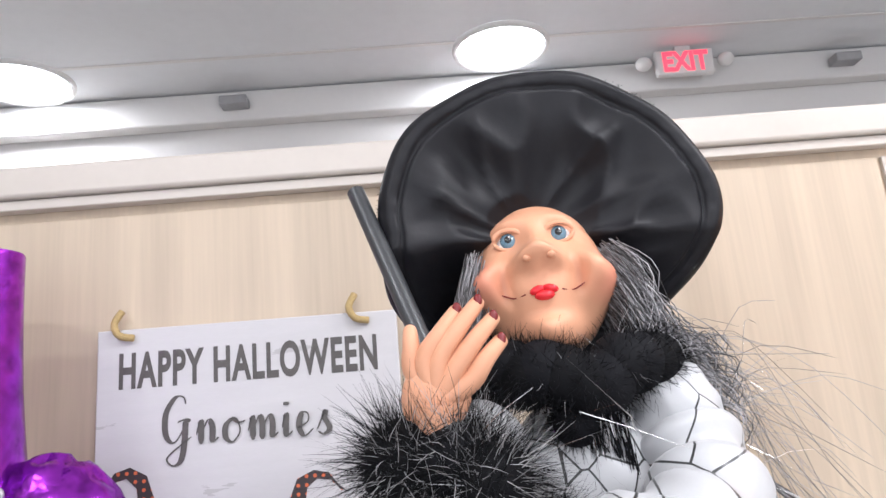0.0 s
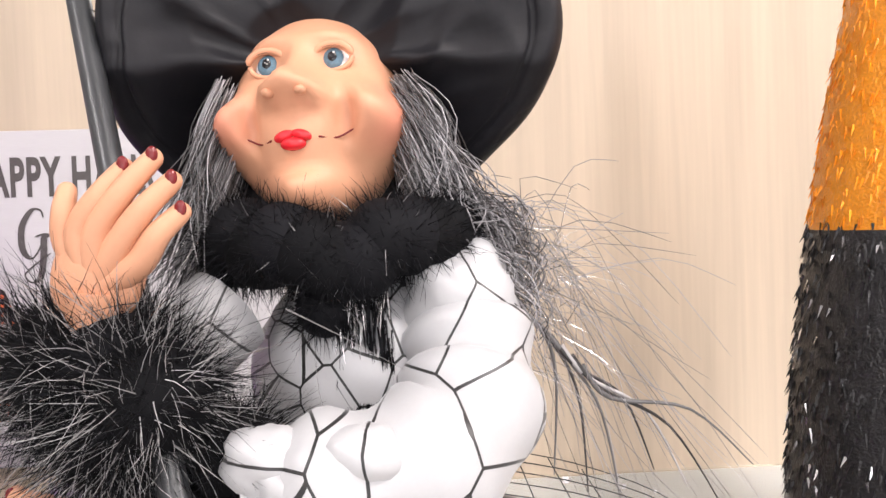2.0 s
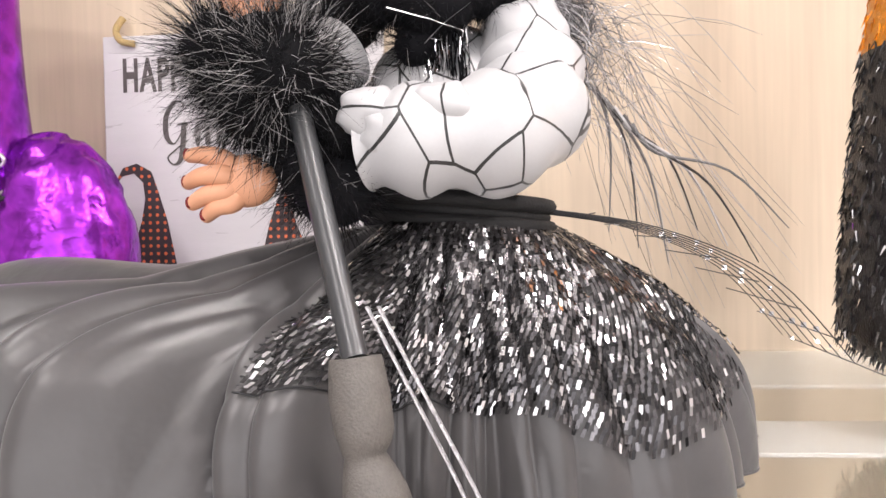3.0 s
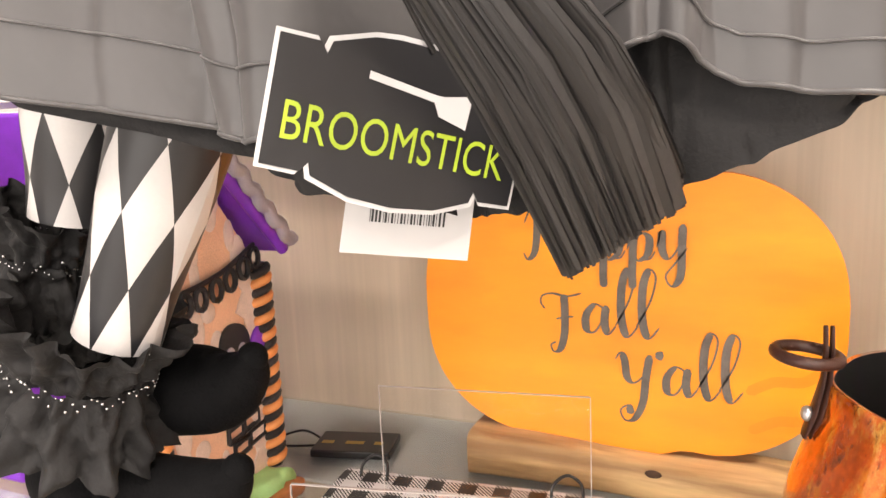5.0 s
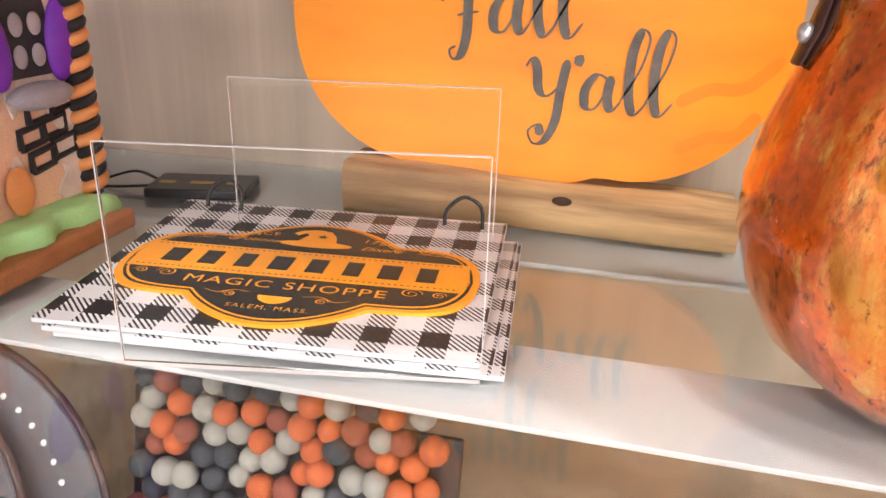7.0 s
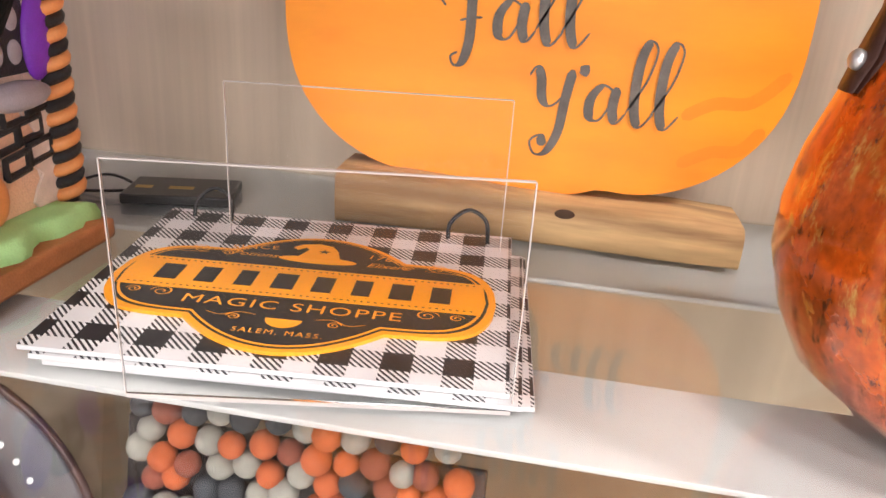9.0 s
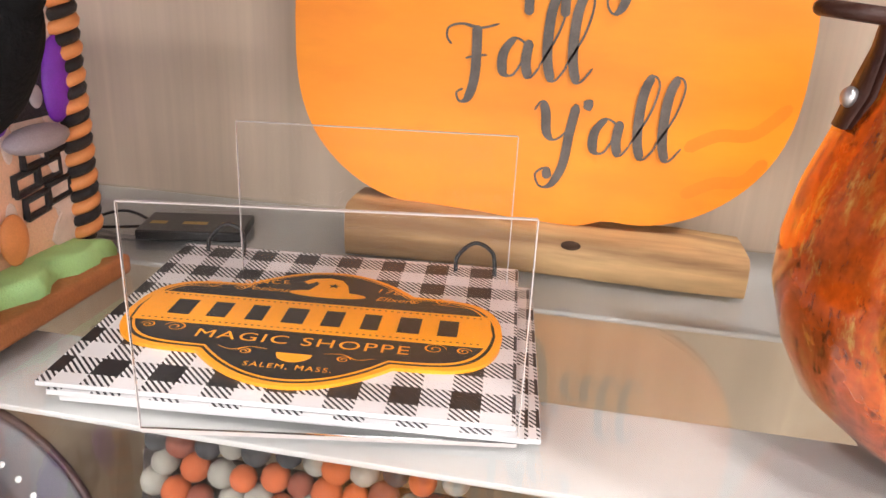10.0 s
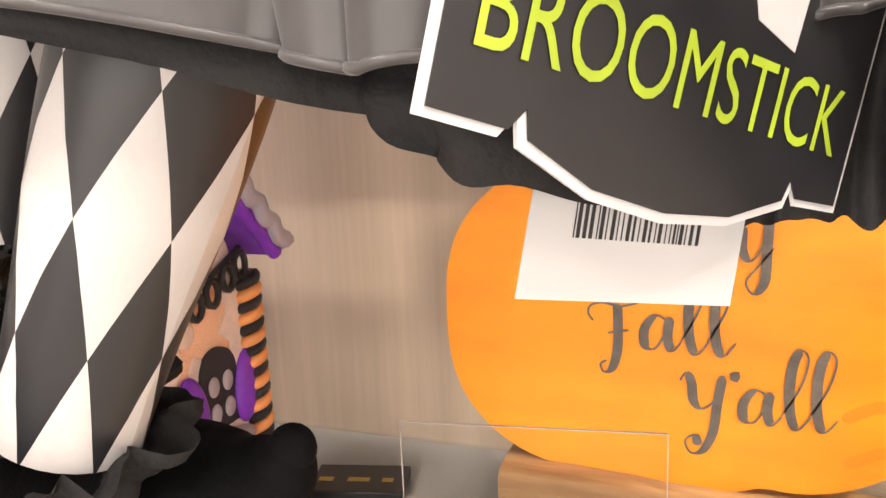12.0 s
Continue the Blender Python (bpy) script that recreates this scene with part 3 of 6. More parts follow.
# ---- the display wall ----
sh = Shape().box((-2.6, WALL, 0), (2.6, WALL + 0.06, TOP), LAMINATE)
wall = setting("wall_north", sh, "display wall in pale vertical-grain wood laminate", "wall")
for x0, x1 in ((-2.6, -0.9), (-0.87, 0.685), (0.735, 2.6)):
    part("panel", Shape().box((x0, WALL - 0.006, 0.35), (x1, WALL - 0.0005, 2.082), LAMINATE, 0.002), wall)
part("joint_trim", Shape().box((0.6905, WALL - 0.0085, 0.35), (0.7295, WALL - 0.0005, 2.082), TRIMWOOD, 0.0015), wall, "pale upright trim over the panel joint")
sh = Shape()
sh.box((-2.6, -0.012, TOP - 0.004), (2.6, WALL + 0.10, TOP + 0.042), TRIMWOOD, 0.006)
sh.box((-2.6, -0.002, TOP - 0.020), (2.6, WALL - 0.001, TOP - 0.005), TRIMWOOD, 0.002)
part("cornice", sh, wall, "pale painted cornice along the wall's top")


def shelf(name, z, depth):
    ob = tagged(new(name), "clear glass shelf on white rails, greenish front edge", "shelf", "glass shelves", "structure")
    g = part("glass_pane", Shape().box((-1.5, -depth, z - 0.008), (1.5, WALL - 0.003, z), GLASS), ob)
    g.visible_shadow = False
    part("edge", Shape().box((-1.5, -depth - 0.0012, z - 0.0075), (1.5, -depth - 0.0004, z - 0.0005), EDGE), ob, "green polished glass edge")
    part("rail", Shape().box((-1.5, -0.431, z - 0.0135), (1.5, -0.34, z - 0.0095), RAIL, 0.001), ob, "white shelf rail")
    part("rail", Shape().box((-1.5, -0.195, z - 0.0145), (1.5, WALL - 0.004, z - 0.0095), RAIL, 0.002), ob, "white shelf rail")
    return ob


shelf("shelf_lower", LOW, 0.56)
shelf("shelf_upper", UP, 0.54)
sh = Shape().box((-1.5, -0.70, 0.675), (1.5, WALL - 0.003, 0.70), LAMINATE, 0.003)
setting("shelf_bottom", sh, "pale laminate bottom shelf under the glass", "shelf")


# ---- lower shelf: pumpkin sign ----
def pumpkin_outline(cx, cz, hw, hh, n=120):
    out = []
    for i in range(n):
        a = 2 * math.pi * i / n
        c, s = math.cos(a), math.sin(a)
        e = 2 / 2.7
        x = hw * math.copysign(abs(c) ** e, c)
        z = hh * math.copysign(abs(s) ** e, s)
        u = x / hw
        lobe = abs(math.sin(math.pi * (1.5 * u + 0.5))) ** 0.6
        z *= 1 - 0.075 * (1 - lobe) * max(0.0, 1 - abs(u) ** 5)
        out.append((cx + x, cz + z))
    return out


pk = tagged(new("pumpkin_sign"), "orange pumpkin-shaped board with grey lettering on a raw wood block", "sign")
pk.matrix_basis = ROW
sh = Shape().slab(pumpkin_outline(0.0685, 1.199, 0.2245, 0.162), ORANGE, 0.012, Matrix.Translation((0, -0.088, 0)) @ FRONT)
board = part("board", sh, pk, "orange painted pumpkin-shaped board")
for text, x, z, u in (("Happy", -0.020, 1.258, 0.0305), ("Fall", 0.000, 1.175, 0.0325), ("Y'all", 0.076, 1.112, 0.0315)):
    s2 = Shape()
    handwriting(s2, text, u, GREYINK, Matrix.Translation((x, -0.1012, z)) @ FRONT, 0.06, 0.27)
    part("lettering", s2, board, "charcoal brush-script words")


# two curved streaks of darker orange low on the board's right
for line in ([(0.203, 1.122), (0.228, 1.136), (0.258, 1.140), (0.284, 1.166)], [(0.206, 1.080), (0.232, 1.094), (0.256, 1.098), (0.272, 1.118)]):
    part("orange_streak", brush(Shape(), line, DARKORANGE, Matrix.Translation((0, -0.1004, 0)) @ FRONT, 0.011, 0.011), board, "darker orange brush stroke")


def log_block():
    sh = Shape()
    rows = []
    for i in range(25):
        t = i / 24
        x = -0.098 + 0.366 * t
        h = 0.050 - 0.014 * t + 0.0015 * math.sin(9 * t)
        y0, y1 = -0.133 + 0.004 * math.sin(5 * t), -0.062
        prof = [(y0 + 0.003, 0.001), (y0, 0.005), (y0 - 0.001, h * 0.5), (y0, h - 0.006), (y0 + 0.006, h), (-0.1, h + 0.001), (y1 - 0.005, h), (y1, h - 0.005), (y1, 0.004), (y1 - 0.003, 0.001)]
        rows.append([(x, y + 0.0012 * noise.noise((x * 40, y * 40, z * 40)), LOW + z + (0.0012 * noise.noise((x * 30, z * 50, 3)) if z > 0.01 else 0)) for y, z in prof])
    sh.grid(rows, LOGWOOD, True)
    sh.add(rows[0], [list(range(10))], LOGWOOD, False).add(rows[-1], [list(range(10))[::-1]], LOGWOOD, False)
    return sh


block = part("base_block", log_block(), pk, "rough raw wood block")
part("knot", Shape().ball((0.114, -0.1325, 1.033), (0.009, 0.0015, 0.0045), BARK), block, "dark knot")


# ---- lower shelf: clear holder with the stack of signs ----
holder = tagged(new("acrylic_holder"), "clear acrylic holder with upright front and back sheets", "display holder")
holder.matrix_basis = ROW


def sheet(x, y, wide, z1, turn, name):
    """An upright sheet from its near corner, turned about that corner."""
    p = part(name, Shape().box((0, -0.0012, 0.003), (wide, 0.0012, z1 - LOW), ACRYL), holder)
    p.matrix_basis = Matrix.Translation((x, y, LOW)) @ Matrix.Rotation(radians(turn), 4, "Z")
    p.visible_shadow = False
    h = z1 - LOW
    e = Shape().box((0, -0.0013, h), (wide, 0.0013, h + 0.0007), ACEDGE)
    e.box((-0.0007, -0.0013, 0.003), (0, 0.0013, h), ACEDGE)
    e.box((wide, -0.0013, 0.003), (wide + 0.0007, 0.0013, h), ACEDGE)
    e.box((0, -0.0013, 0.0004), (wide, 0.0013, 0.0028), ACEDGE)
    part("polished_edge", e, p)


sheet(-0.150, -0.241, 0.217, 1.143, 8.2, "back_sheet")
sheet(-0.120, -0.442, 0.217, 1.139, 10.6, "front_sheet")


def sign_board(x, y, z, turn, tip=0.0):
    """A thin printed board by its centre; tip raises its back edge."""
    m = ROW @ Matrix.Translation((x, y, z)) @ Matrix.Rotation(radians(turn), 4, "Z") @ Matrix.Rotation(radians(tip), 4, "X")
    ob = tagged(new("plaid_sign"), "black and white buffalo-check wooden sign lying flat", "sign", "plaid signs")
    ob.matrix_basis = m
    sh = Shape().box((-0.147, -0.112, 0), (0.147, 0.112, 0.0034), CARD, 0.0005)
    part("panel", sh, ob, "white-edged panel")
    top = Shape().add([(-0.1466, -0.1116, 0.0036), (0.1466, -0.1116, 0.0036), (0.1466, 0.1116, 0.0036), (-0.1466, 0.1116, 0.0036)], [(0, 1, 2, 3)], CHECK, False)
    part("check_print", top, ob, "printed black and white check")
    return ob


sign_board(-0.050, -0.300, LOW + 0.0004, 5.6)
sign_board(-0.055, -0.304, LOW + 0.0042, 4.4)
top_sign = sign_board(-0.0645, -0.301, LOW + 0.0135, 5.2, 2.6)
top_sign["label"] = "buffalo-check wooden sign with an orange and black shop plaque"


def plaque_outline(k=0.0, n=160):
    """Half-heights of a long lozenge with a domed middle, shrunk by k."""
    top = []
    for i in range(n + 1):
        u = -1 + 2 * i / n
        ends = 0.059 * (1 - abs(u) ** 9) ** 0.5
        dome = 0.092 * math.cos(min(1.0, abs(u) / 0.68) * math.pi / 2) ** 0.62 + 0.004 if abs(u) < 0.68 else 0
        top.append(((0.123 - k) * u, max(0.0, max(ends, dome) - k)))
    return [(x, -h) for x, h in top] + [(x, h) for x, h in reversed(top[1:-1])]


def plaque(parent, z):
    at = Matrix.Translation((0.001, -0.014, z)) @ Matrix.Diagonal((1.10, 0.87, 1, 1))
    sh = Shape().slab(plaque_outline(), CLAYPLAQ, 0.0025, at)
    ob = part("plaque", sh, parent, "raised orange and black shop plaque")
    lay = lambda h: at @ Matrix.Translation((0, 0, 0.0025 + h))
    a = Shape()
    a.slab(plaque_outline(0.0045), TAGBLACK, 0.0003, lay(0.0001))
    a.slab(plaque_outline(0.0063), CLAYPLAQ, 0.0003, lay(0.0005))
    a.slab(plaque_outline(0.0078), TAGBLACK, 0.0003, lay(0.0009))
    part("border", a, ob, "black and orange printed border")
    b = Shape()
    mid = [(-0.114, -0.022), (0.114, -0.022), (0.116, 0.003), (0.114, 0.029), (-0.114, 0.029), (-0.116, 0.003)]
    b.slab(mid, CLAYPLAQ, 0.0003, lay(0.0013))
    part("band", b, ob, "orange printed band")
    w = Shape()
    # the shop's name stands as plain upright bars
    for i in range(8):
        x, hw = -0.088 + 0.176 * i / 7, (0.0072, 0.0064, 0.0058)[i % 3]
        w.slab([(x - hw, -0.0095), (x + hw, -0.0095), (x + hw, 0.0160), (x - hw, 0.0160)], TAGBLACK, 0.0002, lay(0.0018))
    for i in range(52):
        for yy in (-0.0178, 0.0248):
            x = -0.108 + 0.216 * i / 51
            w.slab([(x - 0.0008, yy - 0.0006), (x + 0.0008, yy - 0.0006), (x + 0.0008, yy + 0.0006), (x - 0.0008, yy + 0.0006)], TAGBLACK, 0.0001, lay(0.0017))
    part("lettering", w, ob, "black upright bars of writing")
    s = Shape()
    t = lay(0.0014)
    word(s, "MAGIC SHOPPE", 0.0175, CLAYPLAQ, t @ Matrix.Translation((0, -0.0415, 0)), wide=1.0, space=1.14)
    word(s, "SALEM, MASS.", 0.0088, CLAYPLAQ, t @ Matrix.Translation((0, -0.0760, 0)), wide=0.82, space=1.25)
    word(s, "SINCE", 0.0105, CLAYPLAQ, t @ Matrix.Translation((-0.046, 0.0590, 0)) @ Matrix.Rotation(radians(10), 4, "Z"), space=1.2)
    word(s, "1786", 0.0105, CLAYPLAQ, t @ Matrix.Translation((0.044, 0.0580, 0)) @ Matrix.Rotation(radians(-10), 4, "Z"), space=1.2)
    word(s, "Potions", 0.0105, CLAYPLAQ, t @ Matrix.Translation((-0.044, 0.0455, 0)), shear=0.35)
    word(s, "Elixers", 0.0105, CLAYPLAQ, t @ Matrix.Translation((0.048, 0.0435, 0)), shear=0.35)
    # witch hat and cup emblems
    s.slab([(0.027 * math.cos(a), 0.047 + 0.0065 * math.sin(a)) for a in (2 * math.pi * i / 28 for i in range(28))], CLAYPLAQ, 0.0002, t)
    s.slab([(-0.0145, 0.050), (0.0150, 0.050), (0.0115, 0.066), (0.006, 0.076), (-0.004, 0.079), (-0.016, 0.075), (-0.021, 0.068), (-0.017, 0.064), (-0.012, 0.070), (-0.009, 0.066)], CLAYPLAQ, 0.0002, t @ Matrix.Translation((0, 0, 0.0003)))
    s.slab([((0.0045 if i % 2 == 0 else 0.002) * math.sin(i * math.pi / 5) + 0.002, (0.0045 if i % 2 == 0 else 0.002) * math.cos(i * math.pi / 5) + 0.063) for i in range(10)][::-1], TAGBLACK, 0.0001, t @ Matrix.Translation((0, 0, 0.0007)))
    s.slab([(0.011 * math.cos(a), -0.0545 + 0.012 * math.sin(a)) for a in (math.pi + math.pi * i / 16 for i in range(17))], CLAYPLAQ, 0.0002, t)
    for sx in (-1, 1):
        for cx, cy, r in ((0.082, 0.050, 0.0075), (0.062, 0.046, 0.0045), (0.082, -0.030, 0.0075), (0.100, -0.030, 0.005), (0.030, -0.057, 0.0045)):
            brush(s, [(sx * (cx + r * (1 - k / 22) * math.cos(k * 0.55)), cy + r * (1 - k / 22) * math.sin(k * 0.55)) for k in range(20)], CLAYPLAQ, t @ Matrix.Translation((0, 0, 0.0003)), 0.0007, 0.0012, 3)
        brush(s, [(sx * 0.017, -0.052), (sx * 0.028, -0.050), (sx * 0.038, -0.056), (sx * 0.048, -0.052)], CLAYPLAQ, t @ Matrix.Translation((0, 0, 0.0003)), 0.0007, 0.0012, 5)
        brush(s, [(sx * 0.074, 0.044), (sx * 0.092, 0.043), (sx * 0.106, 0.040)], CLAYPLAQ, t @ Matrix.Translation((0, 0, 0.0004)), 0.0006, 0.001, 5)
    tagged(part("small_print", s, ob), "orange small print, hat and cup emblems", "", "", "stuff")


CLAYPLAQ = mat("orange_plaque_paint", (0.92, 0.365, 0.015), 0.35, var=0.10, scale=30, fine=0.08, bump=0.05)
plaque(top_sign, 0.0038)
for x in (-0.104, 0.112):  # elastic hanging loops
    loop = curve([(x - 0.018, 0.097, 0.0040), (x - 0.017, 0.103, 0.016), (x - 0.003, 0.107, 0.027), (x + 0.012, 0.104, 0.020), (x + 0.015, 0.093, 0.0040)], 6)
    part("hanging_loop", Shape().tube(loop, 0.0018, BLACKBOX, 8), top_sign, "black elastic loop")


# ---- lower shelf: copper pot ----
def copper_pot(x, y):
    ob = tagged(new("copper_pot"), "mottled copper pumpkin-shaped pot with a dark metal handle", "pot")
    ob.matrix_basis = ROW @ pose(x, y, LOW)
    sh = Shape()
    prof = [(0.004, 0.002), (0.050, 0.002), (0.068, 0.010), (0.096, 0.034), (0.112, 0.064), (0.1220, 0.098), (0.1225, 0.126), (0.117, 0.156), (0.1075, 0.186), (0.099, 0.210), (0.0955, 0.229), (0.0915, 0.229), (0.091, 0.204), (0.096, 0.172), (0.104, 0.14), (0.108, 0.1), (0.1, 0.06), (0.06, 0.02), (0.003, 0.012)]
    rows = [[(r * (1 + 0.012 * math.cos(8 * a)) * math.cos(a), r * (1 + 0.012 * math.cos(8 * a)) * math.sin(a), z) for a in (2 * math.pi * j / 72 for j in range(72))] for r, z in prof]
    part("body", Shape().grid(rows[:12], COPPER, True), ob, "mottled copper-leaf bowl")
    part("lining", Shape().grid(rows[11:], BLACKBOX, True), ob, "black lining")
    for a in (math.pi * 1.01, math.pi * 0.01):
        c, s = math.cos(a), math.sin(a)
        t = Matrix.Rotation(a, 4, "Z")
        lug = Shape()
        line = [(0.097, 0.268), (0.0965, 0.251), (0.0975, 0.231), (0.1025, 0.208), (0.1080, 0.190)]
        wid = [0.0016, 0.004, 0.0075, 0.0125, 0.0090]
        rows = []
        for (r, z), w in zip(line, wid):
            rows.append([t @ Vector((r + 0.004 + dz, k * w, z)) for k, dz in ((-1, -0.003), (-0.9, -0.001), (0, 0.0), (0.9, -0.001), (1, -0.003))])
        lug.grid(rows, LEATHER)
        lug.grid([[t @ Vector((p[0] - 0.004, p[1], p[2])) for p in ((t.inverted() @ q) for q in row)] for row in rows], LEATHER)
        lg = part("lug", lug, ob, "dark metal handle lug")
        part("rivet", Shape().ball(t @ Vector((0.1085, 0.002, 0.206)), (0.0045, 0.0055, 0.0055), STEEL, turn=Matrix.Rotation(a, 3, "Z")), lg, "steel rivet")
        ring = [t @ Vector((0.110 + 0.020 * math.cos(q), 0.019 * math.sin(q), 0.247 + 0.002 * math.cos(q))) for q in (2 * math.pi * j / 28 for j in range(29))]
        part("ring_handle", Shape().tube(ring, 0.0042, LEATHER, 10), ob, "dark iron ring handle")
    return ob


copper_pot(0.353, -0.345)

# ---- lower shelf: black battery box with wires ----
bx = thing("battery_box", Shape().box((-0.052, -0.030, 0.0005), (0.052, 0.030, 0.0105), BLACKBOX, 0.002), "flat black battery box with gold print and thin wires", "battery box", at=ROW @ Matrix.Translation((-0.260, -0.116, LOW)) @ Matrix.Rotation(radians(13), 4, "Z"))
sh = Shape()
for i, (x, w) in enumerate(((-0.036, 0.016), (0.0, 0.024), (0.032, 0.012))):
    sh.box((x - w / 2, -0.008, 0.0107), (x + w / 2, 0.000, 0.0110), GOLDINK)
part("label_print", sh, bx, "gold print bars")
for k in range(2):
    pts = curve([(-0.05, 0.01 - 0.02 * k, 0.008), (-0.08, 0.02 - 0.03 * k, 0.014 - 0.008 * k), (-0.12, 0.012 - 0.02 * k, 0.004), (-0.16, -0.01 - 0.01 * k, 0.003)], 6)
    part("wire", Shape().tube(pts, 0.0016, BLACKBOX, 6), bx, "thin black wire")


# ---- lower shelf: gingerbread house ----
def wavy_patch(sh, x0, y0, x1, y1, z, amp, m, thick, n=22):
    per = []
    for (ax, ay), (bx_, by_) in (((x0, y0), (x1, y0)), ((x1, y0), (x1, y1)), ((x1, y1), (x0, y1)), ((x0, y1), (x0, y0))):
        for i in range(n):
            t = i / n
            px_, py_ = ax + (bx_ - ax) * t, ay + (by_ - ay) * t
            nx, ny = (by_ - ay), -(bx_ - ax)
            l = math.hypot(nx, ny)
            k = amp * (0.5 + 0.5 * math.sin(9 * t * math.pi + ax * 40)) + amp * 0.5 * noise.noise((px_ * 60, py_ * 60, 1))
            per.append((px_ + nx / l * k - nx / l * amp, py_ + ny / l * k - ny / l * amp))
    c = Vector(((x0 + x1) / 2, (y0 + y1) / 2, 0))
    rows = []
    for s, h in ((1.0, 0.0), (1.005, thick * 0.4), (0.985, thick * 0.85), (0.95, thick), (0.6, thick * 1.05), (0.02, thick)):
        rows.append([(c.x + (x - c.x) * s, c.y + (y - c.y) * s, z + h) for x, y in per])
    return sh.grid(rows, m, True)


def gingerbread_house():
    ob = tagged(new("gingerbread_house"), "orange clay gingerbread haunted house with purple roof on green icing", "decoration")
    ob.matrix_basis = ROW @ Matrix.Translation((-0.008, 0.006, 0.0))
    sh = Shape().box((-0.50, -0.520, LOW + 0.0005), (-0.252, -0.236, LOW + 0.018), TAN, 0.004)
    base = part("base", sh, ob, "brown biscuit base")
    part("icing_lawn", wavy_patch(Shape(), -0.498, -0.514, -0.260, -0.242, LOW + 0.0165, 0.010, GREEN, 0.018), base, "wavy green icing lawn")
    z0, ze, za, ym, yl, yr, xf, xb = LOW + 0.030, 1.272, 1.405, -0.336, -0.405, -0.244, -0.292, -0.405
    # walls: gabled front and back joined by sides
    out = [(yl, z0), (yr, z0), (yr, ze), (ym, za), (yl, ze)]
    sh = Shape()
    n = 5
    sh.add([(xf, y, z) for y, z in out] + [(xb, y, z) for y, z in out], [(0, 1, 2, 3, 4), (9, 8, 7, 6, 5)] + [(i, i + 5, (i + 1) % n + 5, (i + 1) % n) for i in (0, 1, 4)], GINGER, False)
    part("wall_block", sh, ob, "orange gingerbread wall")
    # roof slabs with scalloped trim
    for s in (-1, 1):
        ye = ym + s * (0.120 if s > 0 else 0.095)
        zee = za - (0.128 if s > 0 else 0.118)
        d = Vector((0, ye - ym, zee - za)).normalized()
        nrm = Vector((0, -d.z * s, abs(d.y)))
        sh = Shape()
        a, b = Vector((0, ym, za)), Vector((0, ye, zee))
        q = [a, b, b + nrm * 0.009, a + nrm * 0.012]
        sh.add([(xf + 0.016, p.y, p.z) for p in q] + [(xb - 0.02, p.y, p.z) for p in q], [(0, 1, 2, 3), (7, 6, 5, 4), (0, 4, 5, 1), (1, 5, 6, 2), (2, 6, 7, 3)], PURPLE, False)
        roof = part("roof_slope", sh, ob, "purple icing roof")
        for row in range(7):  # lapped frosted tiles
            t = row / 7
            p = a + (b - a) * t + nrm * (0.012 - 0.003 * t)
            p2 = a + (b - a) * (t + 0.16) + nrm * (0.016 - 0.003 * t)
            sh = Shape()
            rows = []
            for i in range(29):
                x = xf + 0.026 - (xf - xb + 0.05) * i / 28
                k = 0.25 * abs(math.sin(i * math.pi / 4))
                e = p + (p2 - p) * (0.85 + k)
                rows.append([(x, p.y, p.z), (x, (p.y + e.y) / 2, (p.z + e.z) / 2 + 0.004), (x, e.y, e.z + 0.003), (x, e.y, e.z - 0.004)])
            sh.grid(rows, SNOW)
            part("tile_course", sh, roof, "frosted grey tile course")
        rope = [(xf + 0.026, *(a + (b - a) * t + nrm * (0.013 + 0.003 * math.sin(t * 40)))[1:]) for t in (i / 30 for i in range(31))]
        part("verge_trim", Shape().tube(rope, 0.0085, SNOW, 8), roof, "frosted verge rope")
        rope = [(xf + 0.020, *(a + (b - a) * t + nrm * 0.002)[1:]) for t in (i / 20 for i in range(21))]
        part("verge_icing", Shape().tube(rope, 0.0065, PURPLE, 8), roof)
    # candy-stripe corner posts
    for y in (yr + 0.004, yl - 0.004):
        post = part("corner_post", Shape().tube([(xf + 0.002, y, z0), (xf + 0.002, y, ze - 0.004)], 0.0085, CLAYBLACK, 12), ob, "black post wound with orange icing")
        for k in range(11):
            zc = z0 + 0.012 + k * 0.0208
            line = [(xf + 0.002 + 0.0098 * math.cos(q), y + 0.0098 * math.sin(q), zc + 0.0100 * q / math.pi) for q in (-2.2 + 3.6 * i / 10 for i in range(11))]
            part("stripe", Shape().tube(line, [0.002] + [0.0056] * 9 + [0.002], CLAYORANGE, 8), post)
            dark = [(q[0], q[1], q[2] + 0.0104) for q in line]
            part("stripe", Shape().tube(dark, [0.002] + [0.0050] * 9 + [0.002], CLAYBLACK, 8), post)
    for k in range(34):
        y, z = rnd.uniform(yl + 0.01, yr - 0.01), rnd.uniform(z0 + 0.02, za - 0.06)
        if abs(y - ym) > (za - z) * 0.62:
            continue
        part("sugar_patch", Shape().ball((xf + 0.0004, y, z), (0.0012, rnd.uniform(0.006, 0.014), rnd.uniform(0.01, 0.028)), SUGAR, 14, 8), ob, "thin sugar frosting")
    # sugar frosting along the wall's edge beside the post
    edge_line = [(yr - 0.004, z0), (yr - 0.004, ze)] + [(yr - 0.030 - 0.006 * math.sin(i * 1.7) - 0.003 * math.sin(i * 4.1), ze - (ze - z0) * i / 24) for i in range(25)]
    part("sugar_border", Shape().slab(edge_line, SUGAR, 0.0022, Matrix(((0, 0, 1, xf + 0.0004), (1, 0, 0, 0), (0, 1, 0, 0), (0, 0, 0, 1)))), ob, "sparkling pale sugar frosting")
    # arched window with purple shutters and frosted sill
    yw, zw = -0.290, 1.172
